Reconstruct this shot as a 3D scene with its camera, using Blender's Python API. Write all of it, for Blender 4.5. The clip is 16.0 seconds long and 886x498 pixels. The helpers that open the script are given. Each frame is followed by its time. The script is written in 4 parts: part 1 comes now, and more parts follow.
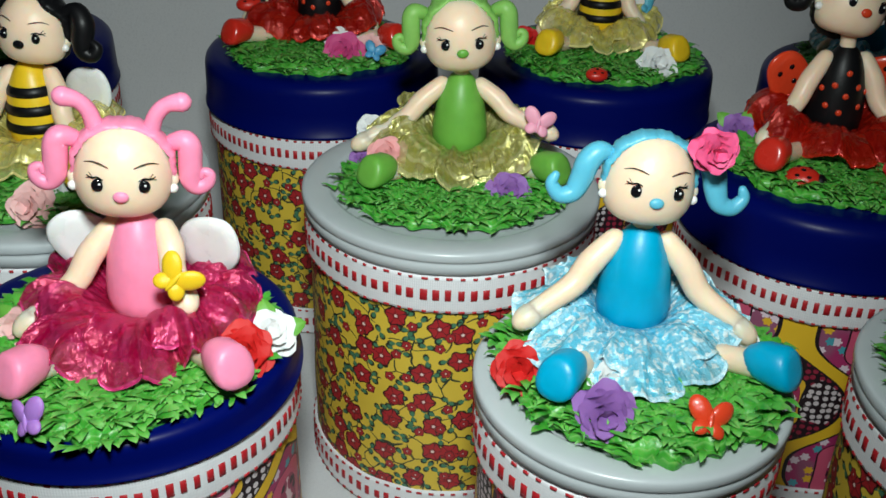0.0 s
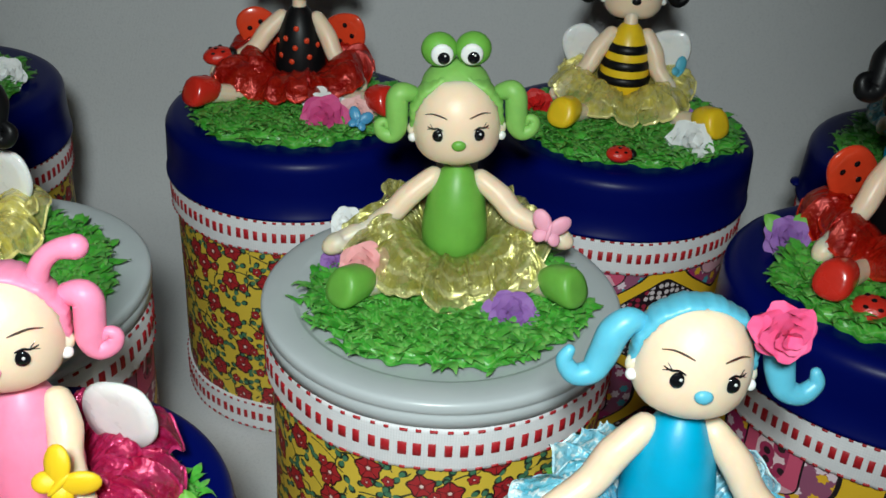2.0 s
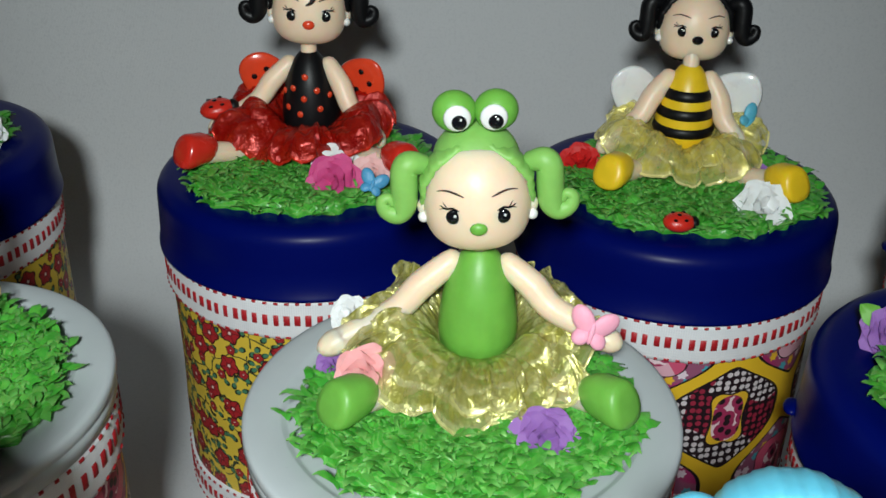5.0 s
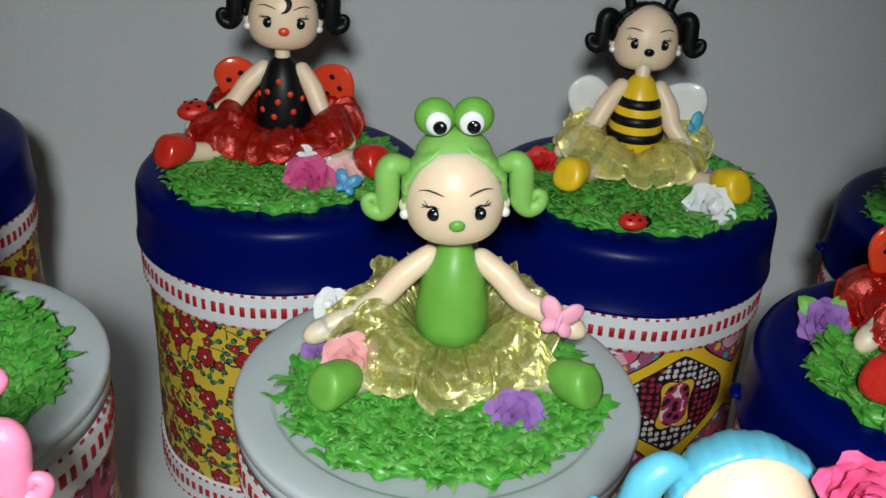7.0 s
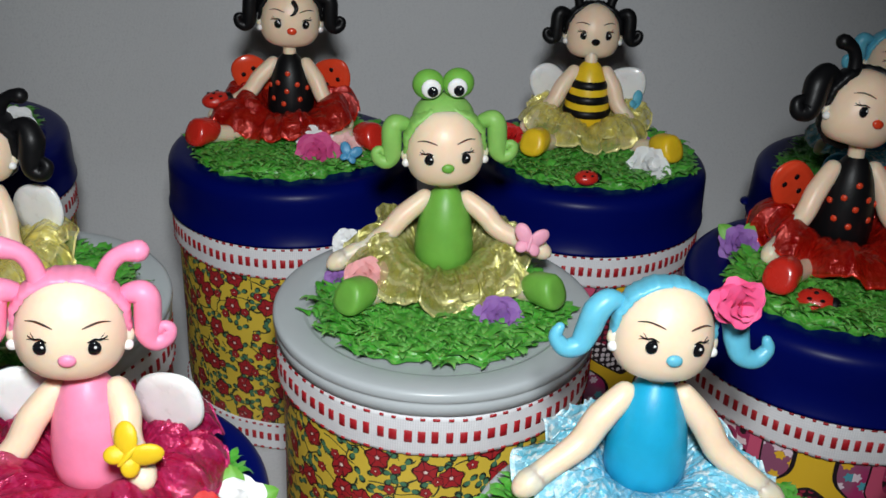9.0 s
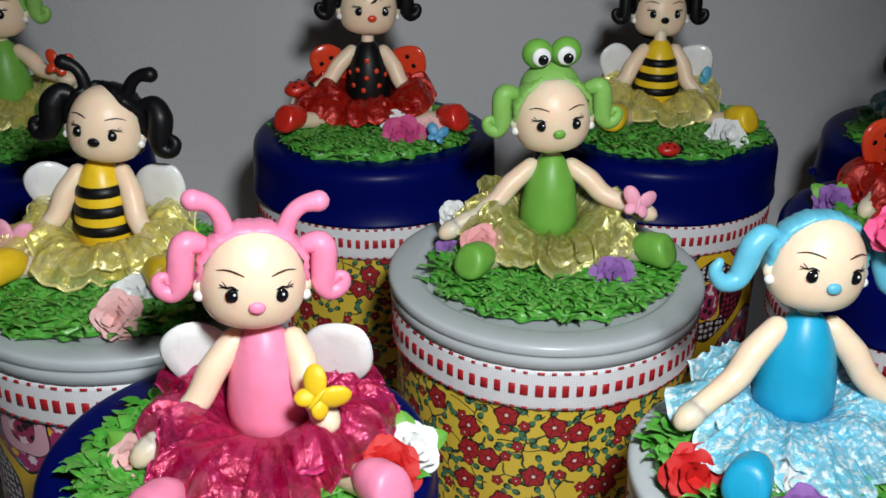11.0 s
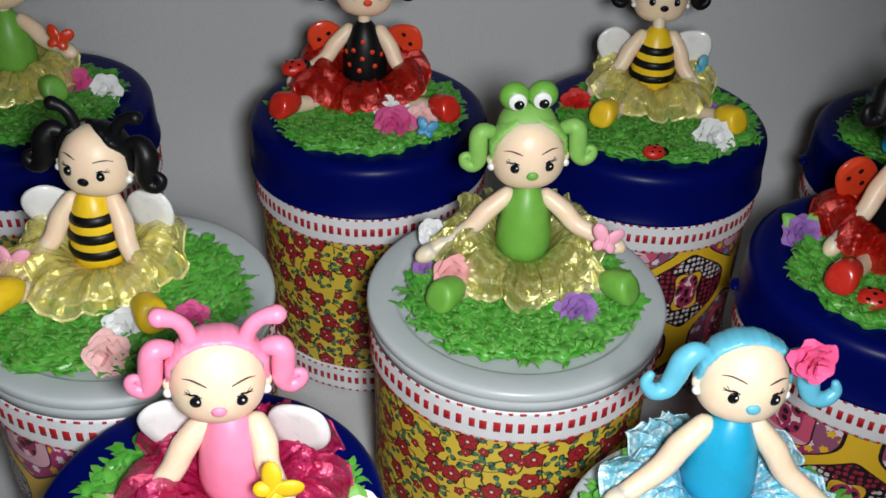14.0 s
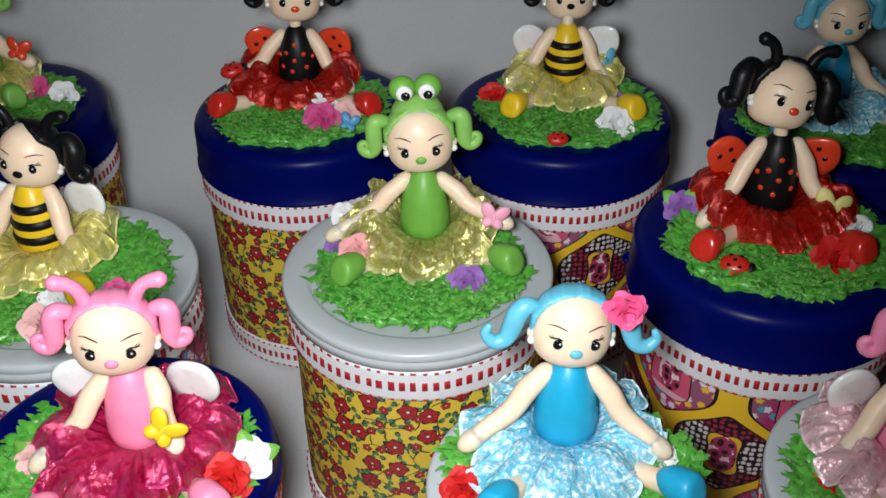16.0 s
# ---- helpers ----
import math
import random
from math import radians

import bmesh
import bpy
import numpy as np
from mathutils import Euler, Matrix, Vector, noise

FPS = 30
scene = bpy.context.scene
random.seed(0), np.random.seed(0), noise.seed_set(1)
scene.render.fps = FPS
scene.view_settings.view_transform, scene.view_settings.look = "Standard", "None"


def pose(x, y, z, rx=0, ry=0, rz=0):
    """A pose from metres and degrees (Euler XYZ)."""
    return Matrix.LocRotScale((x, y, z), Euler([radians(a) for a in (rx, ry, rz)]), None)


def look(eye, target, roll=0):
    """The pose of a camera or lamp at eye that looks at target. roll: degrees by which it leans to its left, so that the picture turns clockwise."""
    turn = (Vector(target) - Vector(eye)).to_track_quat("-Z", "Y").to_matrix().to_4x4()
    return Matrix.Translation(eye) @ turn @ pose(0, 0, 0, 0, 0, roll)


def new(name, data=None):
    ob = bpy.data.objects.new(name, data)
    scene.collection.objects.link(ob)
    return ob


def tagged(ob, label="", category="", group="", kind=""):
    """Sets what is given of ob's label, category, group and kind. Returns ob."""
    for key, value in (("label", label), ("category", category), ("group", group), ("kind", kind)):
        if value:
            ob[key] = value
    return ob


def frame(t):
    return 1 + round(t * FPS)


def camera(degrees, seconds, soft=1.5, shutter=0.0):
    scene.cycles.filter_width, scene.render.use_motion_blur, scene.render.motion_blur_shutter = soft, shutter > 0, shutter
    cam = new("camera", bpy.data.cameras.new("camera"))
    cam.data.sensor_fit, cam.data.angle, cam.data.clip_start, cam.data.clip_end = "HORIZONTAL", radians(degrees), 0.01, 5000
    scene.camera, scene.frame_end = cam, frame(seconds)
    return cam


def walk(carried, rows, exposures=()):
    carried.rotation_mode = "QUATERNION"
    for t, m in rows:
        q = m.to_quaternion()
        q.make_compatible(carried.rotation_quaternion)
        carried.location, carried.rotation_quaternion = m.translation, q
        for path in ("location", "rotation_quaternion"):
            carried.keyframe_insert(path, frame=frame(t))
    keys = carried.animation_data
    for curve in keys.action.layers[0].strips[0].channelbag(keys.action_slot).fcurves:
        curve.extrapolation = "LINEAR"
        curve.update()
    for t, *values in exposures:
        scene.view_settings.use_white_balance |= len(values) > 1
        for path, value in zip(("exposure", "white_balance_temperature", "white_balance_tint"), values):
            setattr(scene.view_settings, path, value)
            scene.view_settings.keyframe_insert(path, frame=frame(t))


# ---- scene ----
cam = camera(47.0, 16.0, 1.6)
PATH = [
    (0, (0.0030, 0.0738, 0.2570), (-0.0017, 0.4216, 0.0595), 1.85),
    (0.5, (0.0050, 0.0869, 0.2576), (-0.0001, 0.4337, 0.0583), 2.04),
    (1, (0.0069, 0.1034, 0.2609), (0.0003, 0.4488, 0.0593), 2.32),
    (1.5, (0.0069, 0.1214, 0.2600), (-0.0009, 0.4681, 0.0608), 2.49),
    (2, (0.0060, 0.1424, 0.2587), (-0.0020, 0.4901, 0.0611), 2.99),
    (2.5, (0.0120, 0.1621, 0.2557), (-0.0064, 0.5113, 0.0614), 2.38),
    (3, (0.0161, 0.1768, 0.2522), (-0.0120, 0.5273, 0.0614), 1.49),
    (3.5, (0.0202, 0.1877, 0.2502), (-0.0161, 0.5373, 0.0592), 0.63),
    (4, (0.0182, 0.1955, 0.2483), (-0.0179, 0.5459, 0.0587), 0.64),
    (6.5, (0.0060, 0.1872, 0.2549), (-0.0076, 0.5382, 0.0636), 2.47),
    (7, (0.0040, 0.1774, 0.2569), (-0.0025, 0.5299, 0.0680), 3.10),
    (7.5, (-0.0001, 0.1617, 0.2605), (0.0017, 0.5156, 0.0741), 3.55),
    (8, (-0.0022, 0.1421, 0.2656), (0.0072, 0.4962, 0.0797), 3.89),
    (8.2, (-0.0022, 0.1342, 0.2664), (0.0081, 0.4888, 0.0817), 3.61),
    (10.3, (-0.0180, 0.0888, 0.2558), (-0.0147, 0.4499, 0.0837), 0.45),
    (10.5, (-0.0260, 0.0887, 0.2546), (-0.0187, 0.4500, 0.0831), 0.53),
    (11, (-0.0419, 0.0936, 0.2527), (-0.0296, 0.4543, 0.0803), 0.62),
    (11.5, (-0.0499, 0.1024, 0.2506), (-0.0393, 0.4622, 0.0760), 0.29),
    (12, (-0.0539, 0.1076, 0.2519), (-0.0445, 0.4661, 0.0748), 0.47),
    (12.5, (-0.0513, 0.1175, 0.2690), (-0.0465, 0.4678, 0.0760), 1.12),
    (13, (-0.0428, 0.1214, 0.2869), (-0.0430, 0.4620, 0.0773), 1.26),
    (13.5, (-0.0333, 0.1205, 0.3074), (-0.0346, 0.4498, 0.0802), 1.28),
    (14, (-0.0235, 0.1135, 0.3174), (-0.0243, 0.4388, 0.0846), 1.70),
    (14.5, (-0.0117, 0.1044, 0.3267), (-0.0137, 0.4272, 0.0905), 1.49),
    (15, (0.0011, 0.0961, 0.3340), (-0.0042, 0.4166, 0.0946), 0.72),
    (15.5, (0.0111, 0.0892, 0.3350), (0.0032, 0.4107, 0.0972), 0.16),
    (16, (0.0232, 0.0806, 0.3302), (0.0093, 0.4068, 0.0991), -0.88),
]
EXPOSURES = [(0, -0.42, 6450, 0), (2, -0.34, 6450, 0), (3.5, 0.02, 6400, 1), (4.2, 0.02, 6400, 2), (6.5, -0.08, 6500, 3), (8, -0.32, 6500, 8), (10.5, -0.40, 6500, 10),
             (12.5, -0.46, 6600, 10), (13.5, -0.29, 6600, 10), (14.5, -0.25, 6600, 11), (16, -0.22, 6550, 11)]
walk(cam, [(t, look(eye, target, roll)) for t, eye, target, roll in PATH], EXPOSURES)

# ---- light ----
world = bpy.data.worlds.new("room_air")
scene.world = world
world.use_nodes = True
world.node_tree.nodes["Background"].inputs[0].default_value = (0.75, 0.85, 1.0, 1)
world.node_tree.nodes["Background"].inputs[1].default_value = 0.008


def lamp(name, kind, watts, colour, m, size):
    data = bpy.data.lights.new(name, kind)
    data.energy, data.color = watts, colour
    if kind == "AREA":
        data.shape, data.size = "DISK", size
    else:
        data.shadow_soft_size = size
    ob = new(name, data)
    ob.matrix_world = m
    return ob


torch = lamp("phone_light", "SPOT", 6.4, (0.95, 0.985, 1.0), look((0.000, 0.098, 0.325), (-0.040, 0.40, 0.10)), 0.018)
torch.data.spot_size, torch.data.spot_blend = radians(86), 1.0
# soft overhead fill, added to lift the shadows; no such lamp is seen
lamp("overhead_fill", "AREA", 0.22, (0.93, 0.97, 1.0), pose(0.3, 0.0, 2.3), 0.5)
scene.view_settings.exposure = 0.0

# ---- materials ----


class Nodes:
    """A small helper to wire a node material."""

    def __init__(self, name):
        self.mat = bpy.data.materials.new(name)
        self.mat.use_nodes = True
        self.tree = self.mat.node_tree
        self.bsdf = self.tree.nodes["Principled BSDF"]

    def add(self, kind, values=(), **attrs):
        n = self.tree.nodes.new(kind)
        if "operation" in attrs:
            n.operation = attrs["operation"]
        if "data_type" in attrs:
            n.data_type = attrs["data_type"]
        if "interpolation_type" in attrs:
            n.interpolation_type = attrs["interpolation_type"]
        if "voronoi_dimensions" in attrs:
            n.voronoi_dimensions = attrs["voronoi_dimensions"]
        if "feature" in attrs:
            n.feature = attrs["feature"]
        for key, value in dict(values).items():
            self.put(n.inputs[key], value)
        return n

    def put(self, socket, value):
        if isinstance(value, bpy.types.NodeSocket):
            self.tree.links.new(value, socket)
        elif isinstance(value, (tuple, list)) and len(value) == 3 and socket.type == "RGBA":
            socket.default_value = (*value, 1)
        else:
            socket.default_value = value

    def math(self, op, a, b=0.0, c=0.0):
        return self.add("ShaderNodeMath", {0: a, 1: b, 2: c}, operation=op).outputs[0]

    def mix(self, f, a, b):
        n = self.add("ShaderNodeMix", data_type="RGBA")
        self.put(n.inputs[0], f)
        self.put(n.inputs[6], a)
        self.put(n.inputs[7], b)
        return n.outputs[2]

    def noise(self, scale, detail=3.0, vec=None, rough=0.55):
        n = self.add("ShaderNodeTexNoise", {"Scale": scale, "Detail": detail, "Roughness": rough})
        if vec is not None:
            self.put(n.inputs["Vector"], vec)
        return n.outputs[0]

    def coords(self, which="Object"):
        return self.add("ShaderNodeTexCoord").outputs[which]

    def ramp(self, f, lo, hi):
        n = self.add("ShaderNodeMapRange", {0: f, 1: lo, 2: hi}, interpolation_type="SMOOTHSTEP")
        return n.outputs[0]

    def bump(self, height, strength, distance):
        return self.add("ShaderNodeBump", {"Strength": strength, "Distance": distance, "Height": height}).outputs[0]

    def end(self, **values):
        for key, value in values.items():
            self.put(self.bsdf.inputs[key.replace("_", " ")], value)
        return self.mat


def clay(name, colour, rough=0.42, vary=0.06, sub=0.12, coat=0.0, gloss=0.45):
    """Air-dried modelling clay: faint mottling, fine fingerprint relief."""
    n = Nodes(name)
    co = n.coords()
    blotch = n.noise(180.0, 3.0, co)
    grain = n.noise(1500.0, 2.0, co)
    dark = tuple(c * (1 - vary) for c in colour)
    light = tuple(min(1, c * (1 + vary * 0.6)) for c in colour)
    col = n.mix(n.ramp(blotch, 0.35, 0.65), dark, light)
    h = n.math("ADD", n.math("MULTIPLY", blotch, 1.6), n.math("MULTIPLY", grain, 0.35))
    values = dict(Base_Color=col, Roughness=n.math("ADD", rough - 0.06, n.math("MULTIPLY", blotch, 0.12)),
                  Normal=n.bump(h, 0.16, 0.0004), Specular_IOR_Level=gloss)
    if sub:
        values.update(Subsurface_Weight=sub, Subsurface_Scale=0.0028, Subsurface_Radius=(1.0, 0.5, 0.32))
    if coat:
        values.update(Coat_Weight=coat, Coat_Roughness=0.15)
    return n.end(**values)


def cloth_material():
    n = Nodes("grey_white_cloth")
    co = n.coords()
    weave = n.math("MULTIPLY", n.math("SINE", n.math("MULTIPLY", n.add("ShaderNodeSeparateXYZ", {0: co}).outputs[0], 9000.0)), 0.5)
    soft = n.noise(9.0, 4.0, co)
    fine = n.noise(900.0, 2.0, co)
    col = n.mix(soft, (0.60, 0.61, 0.63), (0.69, 0.70, 0.715))
    col = n.mix(n.ramp(fine, 0.45, 0.75), col, (0.60, 0.61, 0.63))
    h = n.math("ADD", n.math("MULTIPLY", weave, 0.3), fine)
    return n.end(Base_Color=col, Roughness=0.85, Normal=n.bump(h, 0.25, 0.0003))


def plastic(name, colour, rough, haze=0.0):
    n = Nodes(name)
    co = n.coords()
    a = n.noise(60.0, 4.0, co)
    b = n.noise(700.0, 3.0, co)
    col = n.mix(a, tuple(c * 0.88 for c in colour), colour)
    values = dict(Base_Color=col, Roughness=n.math("ADD", rough - 0.05, n.math("MULTIPLY", b, 0.10)), Normal=n.bump(a, 0.05, 0.0003))
    if rough < 0.5 and not haze:
        values.update(Specular_IOR_Level=0.10)
    if haze:
        values.update(Subsurface_Weight=haze, Subsurface_Scale=0.004, Subsurface_Radius=(1, 1, 1))
    return n.end(**values)


def tulle(name, colour, bright, glitter=0.5, clear=0.25, crinkle=0.35, metal=0.3, facet=0.0, satin_glints=0.0):
    """Organza ribbon: shiny, partly see-through, creased along the gathers, with a bright woven hem; some glints are
    put into the colour.
    """
    n = Nodes(name)
    uv = n.coords("UV")
    co = n.coords()
    streak = n.noise(1.0, 3.0, n.add("ShaderNodeMapping", {0: uv, 3: (5.0, 1.6, 1.0)}).outputs[0])
    crease = n.add("ShaderNodeTexVoronoi", {"Vector": n.add("ShaderNodeMapping", {0: uv, 3: (4.5, 4.0, 1.0)}).outputs[0], "Scale": 1.0}, feature="DISTANCE_TO_EDGE").outputs["Distance"]
    fold = n.noise(600.0, 4.0, co)
    spark = n.add("ShaderNodeTexVoronoi", {"Vector": co, "Scale": 1300.0}).outputs["Color"]
    rnd = n.add("ShaderNodeSeparateColor", {0: spark}).outputs[0]
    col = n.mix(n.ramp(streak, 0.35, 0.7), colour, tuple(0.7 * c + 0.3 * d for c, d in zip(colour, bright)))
    # pale flecks: glints of the crinkled organza, painted into the colour
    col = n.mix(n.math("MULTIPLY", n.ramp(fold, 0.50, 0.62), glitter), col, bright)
    edge = n.ramp(n.add("ShaderNodeSeparateXYZ", {0: uv}).outputs[1], 0.955, 0.965)
    col = n.mix(n.math("MULTIPLY", edge, 0.45), col, bright)
    # bands along the hem: satin stripes with their highlights painted in
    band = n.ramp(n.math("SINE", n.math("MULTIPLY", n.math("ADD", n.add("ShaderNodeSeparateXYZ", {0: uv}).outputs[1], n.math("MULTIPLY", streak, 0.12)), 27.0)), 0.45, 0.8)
    col = n.mix(n.math("MULTIPLY", band, satin_glints), col, bright)
    h = n.math("ADD", n.math("ADD", n.math("MULTIPLY", fold, crinkle * 2.2), n.math("MULTIPLY", rnd, glitter * 0.35)), n.math("ADD", n.math("MULTIPLY", streak, 1.4), n.math("MULTIPLY", crease, 0.8)))
    if facet:
        cell = n.add("ShaderNodeTexVoronoi", {"Vector": n.add("ShaderNodeVectorMath", {0: co, 1: (0.6, 1.0, 1.5)}, operation="MULTIPLY").outputs[0], "Scale": 400.0}, feature="SMOOTH_F1").outputs["Distance"]
        h = n.math("ADD", h, n.math("MULTIPLY", cell, facet))
    alpha = n.math("MAXIMUM", n.math("SUBTRACT", 1.0, n.math("MULTIPLY", n.ramp(streak, 0.2, 0.65), clear)), edge)
    return n.end(Base_Color=col, Roughness=0.24, Metallic=metal, Alpha=alpha, Normal=n.bump(h, 0.5, 0.0012), Specular_IOR_Level=1.0)


def floral():
    """Yellow cotton print: red flowers, dark green leaves and stems."""
    n = Nodes("yellow_floral_cotton")
    uv = n.coords("UV")
    warp = n.add("ShaderNodeTexNoise", {"Vector": uv, "Scale": 60.0}).outputs["Color"]

    def motif(scale, shift, petals, size, lobes, stretch=1.0):
        at = n.add("ShaderNodeVectorMath", {0: uv, 1: shift}, operation="ADD").outputs[0]
        cell = n.add("ShaderNodeTexVoronoi", {"Vector": at, "Scale": scale, "Randomness": 0.72}, voronoi_dimensions="2D")
        d = n.add("ShaderNodeVectorMath", {0: at, 1: cell.outputs["Position"]}, operation="SUBTRACT").outputs[0]
        s = n.add("ShaderNodeSeparateXYZ", {0: d})
        turn = n.math("MULTIPLY", n.add("ShaderNodeSeparateColor", {0: cell.outputs["Color"]}).outputs[0], 6.28)
        r = n.add("ShaderNodeVectorMath", {0: d}, operation="LENGTH").outputs["Value"]
        ang = n.math("ADD", n.math("ARCTAN2", s.outputs[1], s.outputs[0]), turn)
        lobe = n.math("COSINE", n.math("MULTIPLY", ang, float(petals)))
        edge = n.math("MULTIPLY", n.math("ADD", 1.0 - lobes, n.math("MULTIPLY", lobe, lobes)), size)
        pick = n.add("ShaderNodeSeparateColor", {0: cell.outputs["Color"]}).outputs[1]
        return n.math("DIVIDE", r, n.math("MAXIMUM", edge, 0.00005)), ang, pick

    ground = n.mix(n.noise(40.0, 3.0, uv), (0.64, 0.45, 0.04), (0.80, 0.59, 0.065))
    # stems
    w = n.add("ShaderNodeTexVoronoi", {"Vector": n.add("ShaderNodeVectorMath", {0: uv, 1: n.add("ShaderNodeVectorMath", {0: warp, 1: (0.016, 0.016, 0.0)}, operation="MULTIPLY").outputs[0]}, operation="ADD").outputs[0],
                                       "Scale": 125.0}, voronoi_dimensions="2D", feature="DISTANCE_TO_EDGE").outputs[0]
    col = n.mix(n.math("MULTIPLY", n.math("LESS_THAN", w, 0.035), n.math("GREATER_THAN", n.noise(110.0, 1.0, uv), 0.47)), ground, (0.03, 0.045, 0.02))
    for shift in ((0.0, 0.0, 0), (0.0043, 0.0061, 0)):
        leaf, ang, pick = motif(128.0, shift, 2, 0.0029, 0.60)
        col = n.mix(n.math("LESS_THAN", leaf, 1.0), col, (0.010, 0.022, 0.014))
        col = n.mix(n.math("LESS_THAN", leaf, 0.74), col, (0.06, 0.20, 0.11))
    for scale, shift, size in ((80.0, (0.0021, 0.0013, 0), 0.0042), (105.0, (0.013, 0.0071, 0), 0.0020)):
        flower, ang, pick = motif(scale, shift, 5, size, 0.11)
        on = n.math("LESS_THAN", flower, 1.0)
        col = n.mix(on, col, (0.035, 0.004, 0.006))
        petal = n.math("MULTIPLY", n.math("LESS_THAN", flower, 0.86), n.math("GREATER_THAN", n.math("ABSOLUTE", n.math("SINE", n.math("MULTIPLY", ang, 2.5))), 0.13))
        col = n.mix(petal, col, (0.40, 0.016, 0.022))
        col = n.mix(n.math("LESS_THAN", flower, 0.34), col, (0.22, 0.01, 0.015))
        col = n.mix(n.math("LESS_THAN", flower, 0.15), col, (0.80, 0.66, 0.60))
    fine = n.noise(2500.0, 2.0, uv)
    wrinkle = n.noise(70.0, 3.0, uv)
    return n.end(Base_Color=col, Roughness=0.55, Normal=n.bump(n.math("ADD", fine, n.math("MULTIPLY", wrinkle, 3.0)), 0.25, 0.0005), Coat_Weight=0.15, Coat_Roughness=0.3)


def ogee():
    """Bright cotton print: yellow ogee bands, pink medallions, dotted maroon and teal fields, black outlines."""
    n = Nodes("ogee_print_cotton")
    uv = n.coords("UV")
    s = n.add("ShaderNodeSeparateXYZ", {0: uv})
    a, b = 0.050, 0.056
    v = n.math("MULTIPLY", s.outputs[1], 2 * math.pi / b)
    u = n.math("MULTIPLY", s.outputs[0], 2 * math.pi / a)
    v = n.math("SUBTRACT", v, n.math("MULTIPLY", n.math("SINE", n.math("MULTIPLY", v, 2.0)), 0.36))
    cu, cv = n.math("COSINE", u), n.math("COSINE", v)
    g = n.math("ADD", cu, cv)
    ag = n.math("ABSOLUTE", g)
    su, sv = n.math("SINE", u), n.math("SINE", v)
    slope = n.math("SQRT", n.math("ADD", n.math("ADD", n.math("MULTIPLY", su, su), n.math("MULTIPLY", sv, sv)), 0.12))
    away = n.math("DIVIDE", ag, slope)
    up = n.math("GREATER_THAN", g, 0.0)

    def dots(scale, size, shift=0.0):
        at = n.add("ShaderNodeVectorMath", {0: uv, 1: (shift, shift * 0.7, 0)}, operation="ADD").outputs[0]
        return n.math("LESS_THAN", n.add("ShaderNodeTexVoronoi", {"Vector": at, "Scale": scale, "Randomness": 0.35}, voronoi_dimensions="2D").outputs[0], size)

    def daisies(scale, size, shift):
        at = n.add("ShaderNodeVectorMath", {0: uv, 1: (shift, shift * 0.7, 0)}, operation="ADD").outputs[0]
        cell = n.add("ShaderNodeTexVoronoi", {"Vector": at, "Scale": scale, "Randomness": 0.8}, voronoi_dimensions="2D")
        d = n.add("ShaderNodeSeparateXYZ", {0: n.add("ShaderNodeVectorMath", {0: at, 1: cell.outputs["Position"]}, operation="SUBTRACT").outputs[0]})
        lobe = n.math("COSINE", n.math("MULTIPLY", n.math("ARCTAN2", d.outputs[1], d.outputs[0]), 6.0))
        on = n.math("LESS_THAN", cell.outputs["Distance"], n.math("ADD", size, n.math("MULTIPLY", lobe, size * 0.18)))
        pick = n.add("ShaderNodeSeparateColor", {0: cell.outputs["Color"]}).outputs[0]
        tint = n.mix(n.math("GREATER_THAN", pick, 0.55), (0.80, 0.66, 0.74), (0.82, 0.48, 0.03))
        return on, n.mix(n.math("GREATER_THAN", pick, 0.78), tint, (0.08, 0.36, 0.44))

    region = n.noise(45.0, 1.0, uv)
    field = n.mix(n.ramp(region, 0.50, 0.56), (0.40, 0.03, 0.14), (0.30, 0.09, 0.17))
    on, tint = daisies(205.0, 0.31, 0.01)
    field = n.mix(on, field, tint)
    mesh_dots = n.mix(n.math("GREATER_THAN", region, 0.5), (0.66, 0.60, 0.62), (0.30, 0.02, 0.05))
    below = n.mix(dots(400.0, 0.36), (0.014, 0.006, 0.010), mesh_dots)
    field = n.mix(up, below, field)
    inner = n.mix(up, (0.76, 0.46, 0.03), n.mix(n.math("GREATER_THAN", n.noise(22.0, 0.0, uv), 0.5), (0.62, 0.09, 0.18), (0.72, 0.40, 0.48)))
    # medallion motif: a small butterfly or ladybird in each
    blot = n.add("ShaderNodeTexVoronoi", {"Vector": uv, "Scale": 240.0}, voronoi_dimensions="2D").outputs[0]
    core = n.math("GREATER_THAN", ag, 1.80)
    inner = n.mix(core, inner, (0.36, 0.03, 0.10))
    inner = n.mix(n.math("MULTIPLY", core, n.math("LESS_THAN", blot, 0.28)), inner, (0.02, 0.01, 0.015))
    inner = n.mix(n.math("MULTIPLY", core, n.math("GREATER_THAN", blot, 0.62)), inner, (0.82, 0.62, 0.66))
    spin = n.math("COSINE", n.math("MULTIPLY", n.math("ARCTAN2", su, sv), 4.0))
    edge2 = n.math("ADD", n.math("SUBTRACT", 1.62, n.math("MULTIPLY", up, 0.36)), n.math("MULTIPLY", spin, 0.10))
    col = n.mix(n.math("GREATER_THAN", ag, edge2), field, (0.012, 0.008, 0.012))
    col = n.mix(n.math("GREATER_THAN", ag, n.math("ADD", edge2, 0.07)), col, inner)
    col = n.mix(n.math("LESS_THAN", away, 0.40), col, (0.012, 0.008, 0.012))
    col = n.mix(n.math("LESS_THAN", away, 0.30), col, (0.80, 0.50, 0.025))
    fine = n.noise(2500.0, 2.0, uv)
    wrinkle = n.noise(60.0, 3.0, uv)
    return n.end(Base_Color=col, Roughness=0.5, Normal=n.bump(n.math("ADD", fine, n.math("MULTIPLY", wrinkle, 3.0)), 0.22, 0.0005), Coat_Weight=0.15, Coat_Roughness=0.3)


